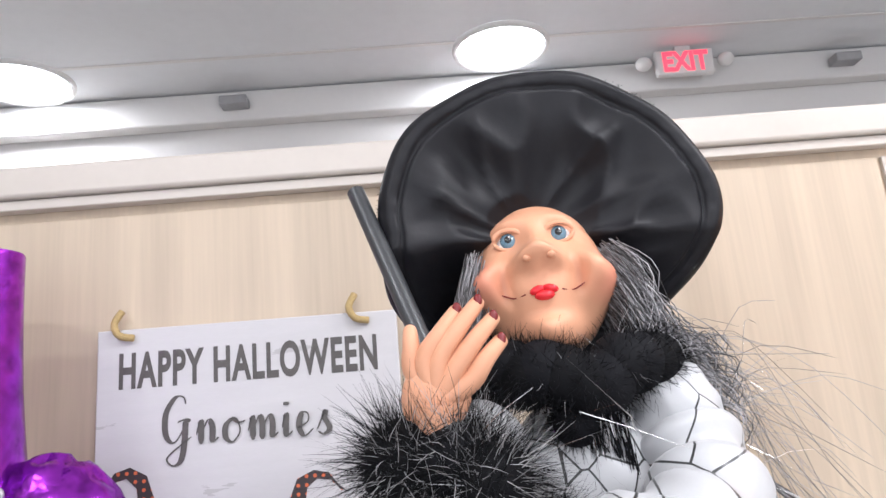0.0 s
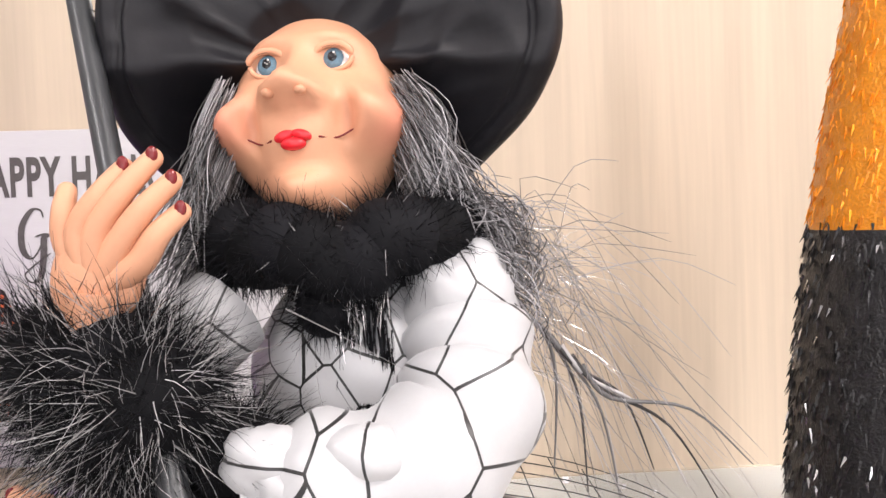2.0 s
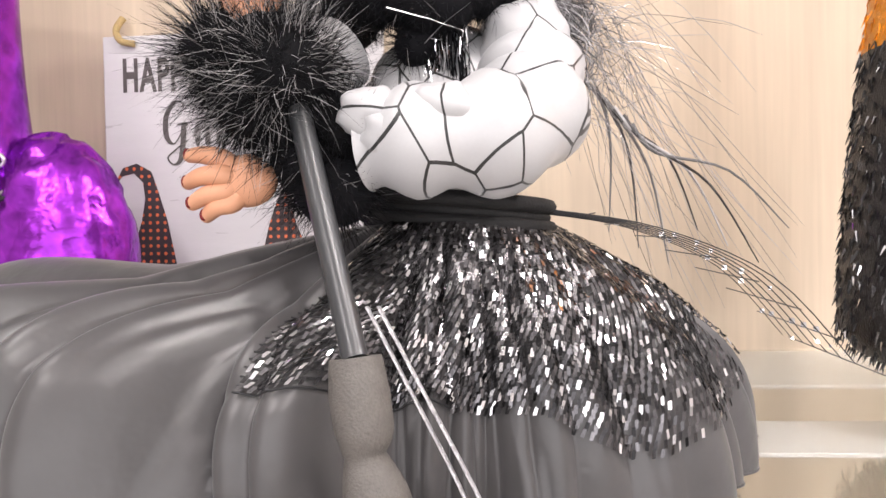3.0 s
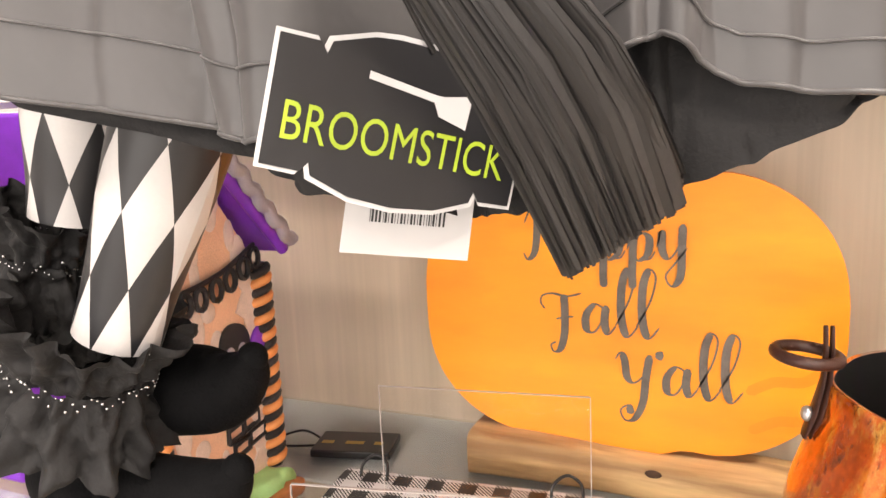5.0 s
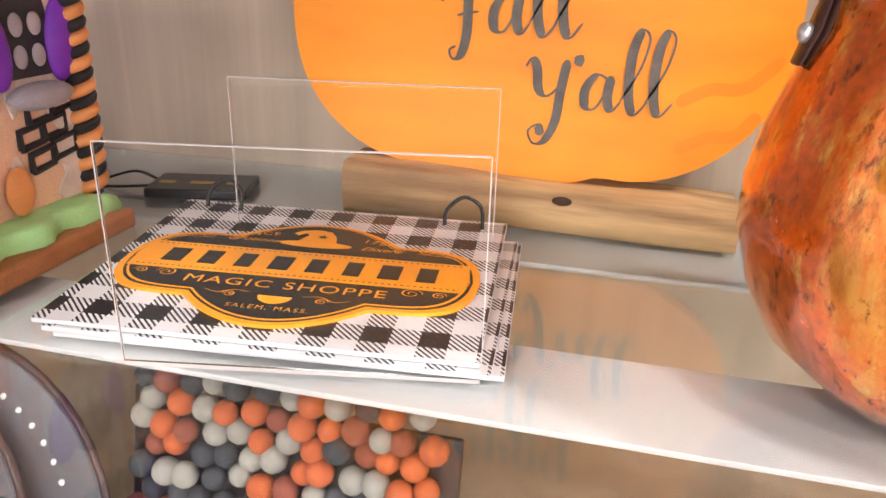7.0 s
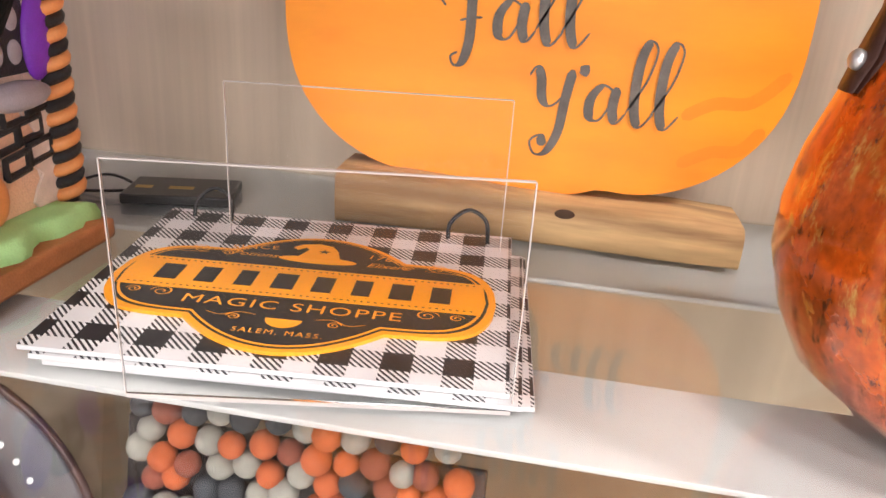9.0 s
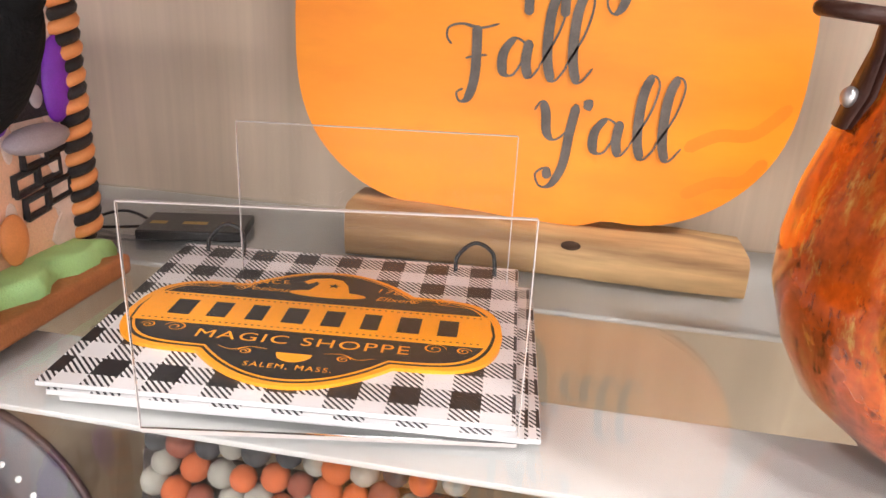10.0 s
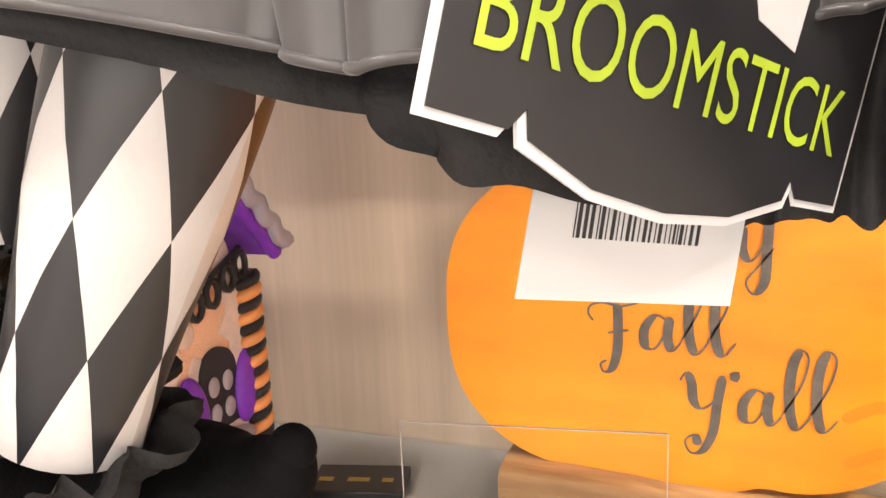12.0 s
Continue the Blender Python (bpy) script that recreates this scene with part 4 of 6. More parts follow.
    sh = Shape().slab([(yw + 0.024 * math.cos(a), zw + 0.016 + 0.024 * math.sin(a)) for a in (math.pi * i / 14 for i in range(15))] + [(yw - 0.024, zw - 0.032), (yw + 0.024, zw - 0.032)], CLAYBLACK, 0.004, Matrix(((0, 0, 1, xf), (1, 0, 0, 0), (0, 1, 0, 0), (0, 0, 0, 1))))
    win = part("window", sh, ob, "black glittered arched window")
    for dy in (-0.009, 0.010):
        for dz in (-0.016, 0.008):
            part("pane", Shape().ball((xf + 0.0045, yw + dy, zw + dz), (0.002, 0.007, 0.009), SNOW), win, "grey frosted pane")
    for s in (-1, 1):
        part("shutter", Shape().ball((xf + 0.004, yw + s * 0.036, zw - 0.006), (0.007, 0.017, 0.034), PURPLE, turn=Matrix.Rotation(-s * 0.15, 3, "X")), win, "rounded purple shutter")
    part("sill", Shape().ball((xf + 0.009, yw, zw - 0.046), (0.012, 0.034, 0.011), SNOW), win, "frosted grey sill")
    # bunting of black icing loops
    line = curve([(xf + 0.004, yl + 0.006, 1.268), (xf + 0.006, -0.36, 1.262), (xf + 0.006, -0.30, 1.271), (xf + 0.004, yr - 0.002, 1.290)], 8)
    bun = part("bunting", Shape().tube(line, 0.0028, CLAYBLACK, 6), ob, "black glitter bunting")
    for i in range(8):
        p = line[2 + i * 3 if 2 + i * 3 < len(line) else -1]
        q = [(p.x + 0.002, p.y + 0.008 * math.cos(a), p.z - 0.013 + 0.011 * math.sin(a)) for a in (2 * math.pi * k / 12 for k in range(13))]
        part("loop", Shape().tube(q, 0.0032, CLAYBLACK, 6), bun)
    # icing brick outlines low on the wall
    for i, (yy, zz) in enumerate(((-0.262, 1.118), (-0.288, 1.112), (-0.274, 1.098), (-0.300, 1.094), (-0.266, 1.080), (-0.292, 1.074))):
        q = [(xf + 0.002, yy + a, zz + b + a * 0.12) for a, b in ((-0.012, -0.007), (0.012, -0.007), (0.012, 0.007), (-0.012, 0.007), (-0.012, -0.007))]
        part("brick_outline", Shape().tube(q, 0.0030, CLAYBLACK, 6), ob, "black icing brick outline")
    # porch bits on the lawn
    part("porch_post", Shape().tube([(-0.262, -0.405, LOW + 0.03), (-0.262, -0.405, LOW + 0.075)], [0.011, 0.009], CLAYORANGE, 12), ob, "orange icing post")
    for px_, py_, r in ((-0.275, -0.455, 0.017), (-0.262, -0.425, 0.012)):
        pm = Shape().ball((px_, py_, LOW + 0.030 + r * 0.8), (r, r, r * 0.85), CLAYORANGE, 24, 10, warp=lambda p, d: p * (0.92 + 0.08 * abs(math.cos(4 * math.atan2(d.y, d.x)))))
        pu = part("clay_pumpkin", pm, ob, "small orange clay pumpkin")
        for s in (-1, 1):
            part("eye_spot", Shape().ball((px_ + r * 0.80, py_ + s * r * 0.3, LOW + 0.034 + r * 0.8), r * 0.2, CLAYBLACK, 8, 6), pu)
    part("leaf_candy", Shape().ball((xf + 0.006, -0.325, 1.056), (0.005, 0.014, 0.02), CLAYORANGE), ob, "orange candy leaf")
    return ob


gingerbread_house()


# ---- lower shelf: purple house further back, and a striped cone ----
def purple_house():
    ob = tagged(new("purple_house"), "purple clay haunted house with striped orange trim", "decoration")
    ob.matrix_basis = ROW
    part("wall_block", Shape().box((-0.86, -0.33, LOW + 0.0005), (-0.60, -0.12, 1.445), PURPLE, 0.006), ob, "purple glittered walls")
    for k in range(9):
        m = CLAYORANGE if k % 2 else CLAYBLACK
        part("rim_stripe", Shape().tube([(-0.86 + k * 0.03, -0.335, 1.449), (-0.848 + k * 0.03, -0.335, 1.462)], 0.013, m, 10), ob)
    for k in range(5):
        part("icing_bar", Shape().ball((-0.66 + 0.02 * (k % 2), -0.333, 1.39 - 0.045 * k), (0.026, 0.006, 0.006), CLAYBLACK), ob, "black icing bar")
    part("rose", Shape().ball((-0.655, -0.334, 1.335), (0.018, 0.006, 0.012), LIPS), ob, "pink icing rose")


purple_house()
sh = Shape()
for k in range(6):
    r0, r1 = 0.055 * (1 - k / 6), 0.055 * (1 - (k + 1) / 6)
    rows = [[(-0.475 + r * math.cos(a), -0.18 + r * math.sin(a), z) for a in (2 * math.pi * j / 28 for j in range(28))] for r, z in ((r0, LOW + 0.0005 + 0.045 * k), (max(r1, 0.001), LOW + 0.045 * (k + 1)))]
    sh.grid(rows, CLAYORANGE if k % 3 == 1 else CARD, True)
thing("striped_cone", sh, "white paper cone with an orange stripe", "decoration", at=ROW)


# ---- under the glass: bead garland and dotted plates ----
def bead_pack(wide, tall, place):
    """A flat clear pack: x across, y up the pack, z out of its face."""
    ob = tagged(new("bead_garland"), "clear pack of orange, white, black and brown felt beads", "garland")
    ob.matrix_basis = place
    part("backing", Shape().box((0, 0, -0.030), (wide, tall - 0.022, -0.024), BACKING, 0.002), ob, "dark backing card")
    names = ["orange", "white", "black", "brown", "white", "orange", "orange"]
    step = 0.0176
    for j in range(int(tall / (step * 0.92))):
        for i in range(int((wide - 0.012) / step)):
            sb = Shape().ball((0.016 + i * step + 0.009 * (j % 2) + rnd.uniform(-0.003, 0.003), tall - 0.007 - j * step * 0.92 + rnd.uniform(-0.003, 0.003), -0.012 + rnd.uniform(-0.004, 0.002)), 0.0092 * rnd.uniform(0.90, 1.08), BEADS[rnd.choice(names)], 12, 8)
            part("bead", sb, ob)
    b = part("front_film", Shape().box((0, 0, 0.002), (wide, tall, 0.0026), BAG), ob)
    b.visible_shadow = False
    lb = part("price_label", Shape().box((wide - 0.052, tall - 0.120, 0.003), (wide - 0.012, tall - 0.095, 0.005), CLAYORANGE, 0.0009), ob, "orange printed label")
    for k in range(3):
        part("print_bar", Shape().box((wide - 0.048, tall - 0.103 - 0.006 * k, 0.0052), (wide - 0.018 - 0.006 * k, tall - 0.1005 - 0.006 * k, 0.0055), TAGBLACK), lb)
    return ob


bead_pack(0.236, 0.276, ROW @ Matrix.Translation((-0.152, -0.478, 0.7065)) @ Matrix.Rotation(radians(77), 4, "X"))


def dotted_plate(x, y, z, r):
    ob = tagged(new("dotted_plate"), "dark slate plate with a rim of white dots, leaning on edge", "plate", "dotted plates")
    ob.matrix_basis = ROW @ pose(x, y, z) @ Matrix.Rotation(radians(14), 4, "Z") @ Matrix.Rotation(radians(50), 4, "X")
    prof = [(0.001, 0.002), (r * 0.62, 0.002), (r * 0.72, 0.008), (r * 0.97, 0.014), (r, 0.013), (r * 0.98, 0.009), (r * 0.72, 0.002), (r * 0.6, -0.003), (0.001, -0.003)]
    ring = lambda q, h: [(q * math.cos(a), q * math.sin(a), h) for a in (2 * math.pi * j / 56 for j in range(56))]
    part("dish", Shape().grid([ring(q, h) for q, h in prof], PLATE, True), ob)
    part("rim", Shape().tube([Vector((r * math.cos(a), r * math.sin(a), 0.012)) for a in (2 * math.pi * j / 56 for j in range(57))], 0.0028, PLATERIM, 8), ob, "dark glazed rim")
    for j in range(64):
        a = 2 * math.pi * j / 64
        part("dot", Shape().ball((r * 0.86 * math.cos(a), r * 0.86 * math.sin(a), 0.0112), (0.0024, 0.0024, 0.0012), DOTWHITE, 8, 4), ob)
    return ob


for k in range(3):
    dotted_plate(-0.368 + 0.040 * k, -0.576 + 0.025 * k, 0.847, 0.174)


# ---- upper shelf: candy-corn tinsel cone ----
def tinsel_cone(cx, cy):
    ob = tagged(new("tinsel_cone_tree"), "shaggy tinsel cone tree in white, orange and black bands", "decoration")
    top, z0 = 2.155, UP + 0.040
    rad = lambda z: 0.108 * (1 - ((z - z0) / (top - z0)) ** 1.75) ** 0.95 * min(1.0, 0.55 + (z - z0) / 0.06)
    part("trunk", Shape().tube([(cx, cy, UP + 0.0005), (cx, cy, z0 + 0.01)], [0.022, 0.010], BLACKBOX, 20), ob, "black stand")
    bands = ((z0, 1.768, CORNBLACK, "black tinsel band"), (1.768, 2.082, CORNORANGE, "orange tinsel band"), (2.082, top, CORNWHITE, "white tinsel tip"))
    for a, b, m, lab in bands:
        sh = Shape()
        zs = [a + (b - a) * i / 14 for i in range(15)]
        sh.grid([[(cx + max(rad(z), 0.001) * math.cos(t) * 0.97, cy + max(rad(z), 0.001) * math.sin(t) * 0.97, z) for t in (2 * math.pi * j / 40 for j in range(40))] for z in zs], m, True)
        if a == z0:
            sh.add([(cx + rad(a) * math.cos(t), cy + rad(a) * math.sin(t), a) for t in (2 * math.pi * j / 40 for j in range(40))], [list(range(40))], m, False)
        n = int(12000 * (b - a) * (rad((a + b) / 2) + 0.02) / 0.11)
        for _ in range(n):
            z = rnd.uniform(a + 0.006, b + 0.006)
            t = rnd.uniform(0, 2 * math.pi)
            r = max(rad(min(z, top - 0.001)), 0.002)
            o = Vector((math.cos(t), math.sin(t), 0))
            sh.strand(Vector((cx, cy, z)) + o * r * 0.97, o * 0.35 + Vector((0, 0, -1)) + Vector((rnd.uniform(-.35, .35), rnd.uniform(-.35, .35), 0)), rnd.uniform(0.005, 0.010), 0.0024, SEQUINB if rnd.random() < (0.11 if m is CORNBLACK else 0.03) else m, steps=1)
        part("tinsel_band", sh, ob, lab)


tinsel_cone(0.502, -0.365)


# ---- upper shelf: purple foil boot ----
def foil_boot():
    ob = tagged(new("foil_boot"), "purple foil boot with silver glitter lacing panel", "boot")
    ob.matrix_basis = Matrix.Translation((-0.434, -0.16, UP)) @ Matrix.Scale(1.12, 4) @ Matrix.Translation((0.322, 0.31, -UP))
    sh = Shape()
    rows = []
    for i in range(26):
        t = i / 25
        z = UP + 0.004 + t * 0.468
        cx = -0.348 - 0.016 * math.sin(t * 3) - 0.078 * t
        rx = 0.066 - 0.012 * math.sin(t * math.pi) + 0.006 * t
        rows.append([(cx + rx * math.cos(a) * (1 + 0.02 * math.sin(5 * a + 9 * t)), -0.31 + 0.055 * math.sin(a), z) for a in (2 * math.pi * j / 40 for j in range(40))])
    sh.grid(rows, FOIL, True)
    part("shaft", sh, ob, "purple foil shaft")
    toe = Shape().ball((-0.322, -0.305, UP + 0.128), (0.090, 0.060, 0.136), FOIL, 48, 32, warp=lambda p, d: Vector((p.x, p.y, max(p.z, -0.124))) * (1 + 0.085 * abs(math.sin(10 * math.atan2(d.z, d.x + 0.5) + 3.0 * noise.noise(d * 3) + 2 * d.y)) ** 0.8 - 0.05))
    part("toe", toe, ob, "crinkled purple foil toe")
    sole = [(-0.32 + 0.098 * math.cos(a), -0.305 + 0.062 * math.sin(a)) for a in (2 * math.pi * j / 40 for j in range(40))]
    part("sole", Shape().slab(sole, BLACKBOX, 0.012, Matrix.Translation((0, 0, UP + 0.0005))), ob, "black sole")
    pan = Shape()
    rows = [[(-0.374 - 0.058 * i / 16 + x, -0.369 + 9.0 * x * x, UP + 0.10 + 0.35 * i / 16) for x in (-0.036, -0.018, 0, 0.018, 0.036)] for i in range(17)]
    pan.grid(rows, SILVERGLIT)
    pn = part("tongue", pan, ob, "silver glitter tongue")
    for k in range(9):
        z = UP + 0.12 + 0.038 * k
        xc = -0.376 - 0.0062 * k
        for s in (-1, 1):
            c = Vector((xc + s * 0.046, -0.352, z))
            ring = [c + Vector((0.0062 * math.cos(q), 0, 0.0062 * math.sin(q))) for q in (2 * math.pi * j / 14 for j in range(15))]
            part("eyelet", Shape().tube(ring, 0.0022, STEEL, 6), ob, "metal eyelet")
        if k < 8:
            for s in (-1, 1):
                part("lace", Shape().tube([(xc - s * 0.045, -0.355, z), (xc, -0.376, z + 0.019), (xc + s * 0.045, -0.355, z + 0.038)], 0.0022, RUFFLE, 6), ob, "black lace")


foil_boot()

# ---- wall: hanging holiday board ----
bd = tagged(new("holiday_board"), "whitewashed plank board with black lettering hung by rope", "wall sign")
bd.matrix_basis = Matrix.Translation((-0.252, 0.0, 1.709)) @ Matrix.Rotation(radians(0.5), 4, "Y")
part("board", Shape().box((-0.202, 0.0, -0.205), (0.202, 0.012, 0.205), PLANK, 0.002), bd, "whitewashed plank board")
sh = Shape()
word(sh, "HAPPY HALLOWEEN", 0.064, INK, Matrix.Translation((0.000, -0.0006, 0.127)) @ FRONT, wide=0.535, space=1.12, offset=0.0022)
part("lettering", sh, bd, "black narrow capitals")
sh = Shape()
handwriting(sh, "Gnomies", 0.0305, INK, Matrix.Translation((-0.113, -0.0006, 0.046)) @ FRONT, 0.07, 0.26, track=0.16)
part("script_lettering", sh, bd, "black script word")
for dx, tall, curl in ((-0.160, 0.150, -1), (0.085, 0.120, 1)):  # printed gnome hats with a curled tip
    bend = [(0.0, 0.0), (0.010, 0.030), (0.016, 0.062), (0.013, 0.085), (0.0, 0.098), (-0.018, 0.094), (-0.030, 0.078), (-0.040, 0.074), (-0.028, 0.086), (-0.016, 0.106), (0.004, 0.112), (0.026, 0.100), (0.036, 0.070), (0.048, 0.030), (0.066, -0.06), (-0.012, -0.06)]
    sh = Shape().slab([(dx + (x if curl < 0 else -x), z * tall / 0.15 - 0.088) for x, z in bend][::(-1 if curl < 0 else 1)], POLKA, 0.0006, Matrix.Translation((0, -0.0002, 0)) @ FRONT)
    part("printed_hat", sh, bd, "dotted black and orange hat print")
for x in (-0.166, 0.150):
    rp = curve([(x + 0.014, -0.004, 0.192), (x - 0.004, -0.008, 0.196), (x - 0.012, -0.006, 0.212), (x - 0.004, 0.0, 0.230)], 6)
    part("rope_tie", Shape().tube(rp, 0.0048, ROPE, 8), bd, "knotted jute rope")


# ---- upper shelf: the witch doll, one mesh ----
D = Shape()
HEAD = Vector((0.0655, -0.500, 1.8415))
TILT = Matrix.Rotation(radians(-9), 3, "Z") @ Matrix.Rotation(radians(-14), 3, "X") @ Matrix.Rotation(radians(-3), 3, "Y")


def bumpy(p, d):
    """The face: brow, sockets, cheeks, nose, smile folds and chin pushed out of an ellipsoid (front is -y)."""
    x, z = p.x, p.z
    if d.y < 0.25:
        f = min(1.0, (0.25 - d.y) / 0.6)
        g = lambda cx, cz, sx, sz: math.exp(-((x - cx) / sx) ** 2 - ((z - cz) / sz) ** 2)
        out = 0.0
        out += 0.023 * g(0, -0.003, 0.0105, 0.010) + 0.006 * g(0, 0.012, 0.006, 0.014)
        out += 0.0095 * (g(-0.0095, -0.006, 0.005, 0.005) + g(0.0095, -0.006, 0.005, 0.005))
        out += 0.015 * (g(-0.030, -0.012, 0.013, 0.014) + g(0.030, -0.012, 0.013, 0.014))
        out -= 0.006 * (g(-0.017, 0.017, 0.010, 0.009) + g(0.017, 0.017, 0.010, 0.009))
        out += 0.005 * (g(-0.018, 0.032, 0.014, 0.006) + g(0.018, 0.032, 0.014, 0.006))
        out += 0.008 * g(0, -0.024, 0.016, 0.010)
        out += 0.023 * g(0, -0.047, 0.017, 0.013)
        out -= 0.005 * g(0, -0.036, 0.012, 0.004)
        out -= 0.0115 * (g(-0.019, -0.015, 0.004, 0.012) + g(0.019, -0.015, 0.004, 0.012))
        out -= 0.003 * (g(-0.024, -0.036, 0.006, 0.008) + g(0.024, -0.036, 0.006, 0.008))
        p = p + Vector((0, -out * f, -0.007 * f * g(0, -0.050, 0.020, 0.016)))
        side = 0.009 * f * (math.exp(-((z + 0.014) / 0.016) ** 2))
        p.x += math.copysign(side, p.x) * min(1.0, abs(p.x) / 0.03)
    return p


def on_face(x, z, extra=0.0):
    """A place on the modelled face."""
    y = -0.043 * math.sqrt(max(0.05, 1 - (x / 0.046) ** 2 - (z / 0.058) ** 2))
    p = Vector((x, y, z))
    return HEAD + TILT @ (bumpy(p, Vector((x / 0.046, y / 0.043, z / 0.058))) + Vector((0, -extra, 0)))


D.ball(HEAD, (0.046, 0.043, 0.058), SKIN, 88, 72, TILT, bumpy)
for s in (-1, 1):
    e = on_face(s * 0.0170, 0.0185)
    out = TILT @ Vector((0, -1, 0.0))
    upv = TILT @ Vector((0, 0, 1))
    D.ball(e + out * -0.0042, (0.0082, 0.0085, 0.0080), EYEWHITE_GLINT, 20, 14, TILT)
    D.ball(e + out * 0.0016 + upv * 0.0006, (0.0056, 0.0030, 0.0060), IRIS, 18, 10, TILT)
    D.ball(e + out * 0.0038 + upv * 0.0008, (0.0026, 0.0012, 0.0030), PUPIL, 14, 8, TILT)
    # painted catchlight: a tiny white dot beside the pupil
    D.ball(e + out * 0.0049 + upv * 0.0026 + TILT @ Vector((0.001, 0, 0)), 0.0006, EYEWHITE_GLINT, 8, 6)
    lid = [e + TILT @ Vector((0.0098 * math.cos(a), -0.0034 - 0.0016 * math.sin(a), 0.0062 * math.sin(a) + 0.0012)) for a in (math.pi * i / 12 for i in range(13))]
    D.tube(lid, [0.0009] + [0.0019] * 11 + [0.0009], SKIN, 8)
    D.tube([q + out * 0.0010 - upv * 0.0013 for q in lid[2:-2]], 0.0003, PUPIL, 5)
    low = [e + TILT @ Vector((0.0095 * math.cos(a), -0.0016, -0.0066 * math.sin(a) + 0.001)) for a in (math.pi * i / 12 for i in range(13))]
    D.tube(low, 0.0014, SKIN, 8)
    D.ball(on_face(s * 0.0062, -0.0085, 0.0), (0.0030, 0.0034, 0.0022), SKIN, 10, 8, TILT)
# lips, smile and nostrils
for s in (-1, 1):
    D.ball(on_face(s * 0.0036, -0.0250, 0.0002), (0.0052, 0.0032, 0.0027), LIPS, 16, 10, TILT @ Matrix.Rotation(s * 0.32, 3, "Y"))
    sm = curve([on_face(s * 0.010, -0.0255, 0.0004), on_face(s * 0.016, -0.0245, 0.0002), on_face(s * 0.0215, -0.0205, 0.0001)], 5)
    D.tube(sm, [0.0005] * (len(sm) - 1) + [0.0002], NAIL, 6)
D.ball(on_face(0, -0.0284, 0.0003), (0.0064, 0.0036, 0.0032), LIPS, 18, 10, TILT)

# hat: a wide puffed brim framing the face, and the crown behind it
rows, seg = [], 120
for i in range(101):
    t = i / 100
    row = []
    for j in range(seg):
        a = 2 * math.pi * j / seg
        c, s = math.cos(a), math.sin(a)
        rx, rz = 0.117, (0.114 if s > 0 else 0.086)
        k = 1 + 0.20 * max(0.0, -c) * max(0.0, -s) + 0.020 * math.sin(3 * a + 0.6) + 0.012 * math.sin(5 * a + 1) + 0.006 * math.sin(11 * a)
        back = 0.075 * max(0.0, -s - 0.15)
        e = 1.4 * t + 0.3
        crease = 0.022 * abs(noise.noise((2.2 * c * e + 1.5, 2.2 * s * e, 0.4))) + 0.010 * abs(math.sin(4.5 * a + 1.2 * math.sin(2 * a) + 2.5 * t)) ** 0.6 * (0.5 + noise.noise((2 * c, 2 * s, 1.0)))
        if t < 0.60:  # underside, from the forehead outwards
            q = t / 0.60
            r = 0.15 + 0.81 * q
            y = -0.522 + 0.016 * (1 - q) ** 3 - 0.014 * math.sin(q * math.pi * 0.72) + crease * math.sin(q * math.pi) ** 1.1 + 0.0035 * math.exp(-((q - 0.90) / 0.016) ** 2) + 0.0012 * math.exp(-((q - 0.94) / 0.04) ** 2) * math.sin(42 * a)
        elif t < 0.80:  # soft rolled rim with a stitched channel
            q = (t - 0.60) / 0.20
            r = 0.96 + 0.055 * math.sin(q * math.pi * 0.95)
            y = -0.532 + 0.040 * q - 0.007 * math.sin(q * math.pi)
        else:  # back and crown
            q = (t - 0.80) / 0.20
            r = 0.96 * (1 - q * 0.985)
            y = -0.492 + 0.095 * q ** 1.3
        f = min(1, max(0, (r - 0.15) / 0.81))
        row.append((0.0655 + 0.0085 * f + rx * r * k * c, y + back, 1.872 + 0.006 * f + rz * r * k * s))
    rows.append(row)
D.grid(rows, BLACKSATIN, True)
for _ in range(1500):  # fuzz and sequins along the top of the rim
    a = rnd.uniform(0.1, math.pi - 0.1)
    p = Vector((0.074 + 0.117 * math.cos(a), -0.505 + rnd.uniform(-0.02, 0.02), 1.878 + 0.1125 * math.sin(a)))
    D.strand(p, (math.cos(a) + rnd.uniform(-.6, .6), rnd.uniform(-.5, .5), math.sin(a) + rnd.uniform(-.4, .4)), rnd.uniform(0.002, 0.005), 0.0007, SEQUINB if rnd.random() < 0.12 else FUR, steps=1)

# grey hair at the sides of the face, longer over the shoulder
for _ in range(1500):
    s = -1 if rnd.random() < 0.36 else 1
    z = rnd.uniform(1.815, 1.868)
    p = HEAD + Vector((s * (0.039 + rnd.uniform(0, 0.012)), -0.012 + rnd.uniform(-0.018, 0.02), z - 1.846))
    if s < 0:
        q = [p, p + Vector((-0.010, -0.012, -0.030)), p + Vector((rnd.uniform(-0.045, 0.002), rnd.uniform(-0.03, 0.01), rnd.uniform(-0.085, -0.05)))]
    else:
        e = Vector((0.122 + rnd.uniform(0, 0.055), -0.525 + rnd.uniform(-0.02, 0.05), 1.765 + rnd.uniform(-0.05, 0.02)))
        q = [p, p + Vector((0.008 + rnd.uniform(0, 0.014), -0.012, -0.026)), (p + e) / 2 + Vector((rnd.uniform(-0.012, 0.02), rnd.uniform(-0.014, 0.008), rnd.uniform(-0.022, -0.002))), e + Vector((rnd.uniform(-0.012, 0.006), 0, 0.012)), e]
    line = curve(q, 4)
    D.tube(line, [0.00032] * (len(line) - 1) + [0.0001], HAIR if rnd.random() < 0.55 else DARKHAIR, 4, False)
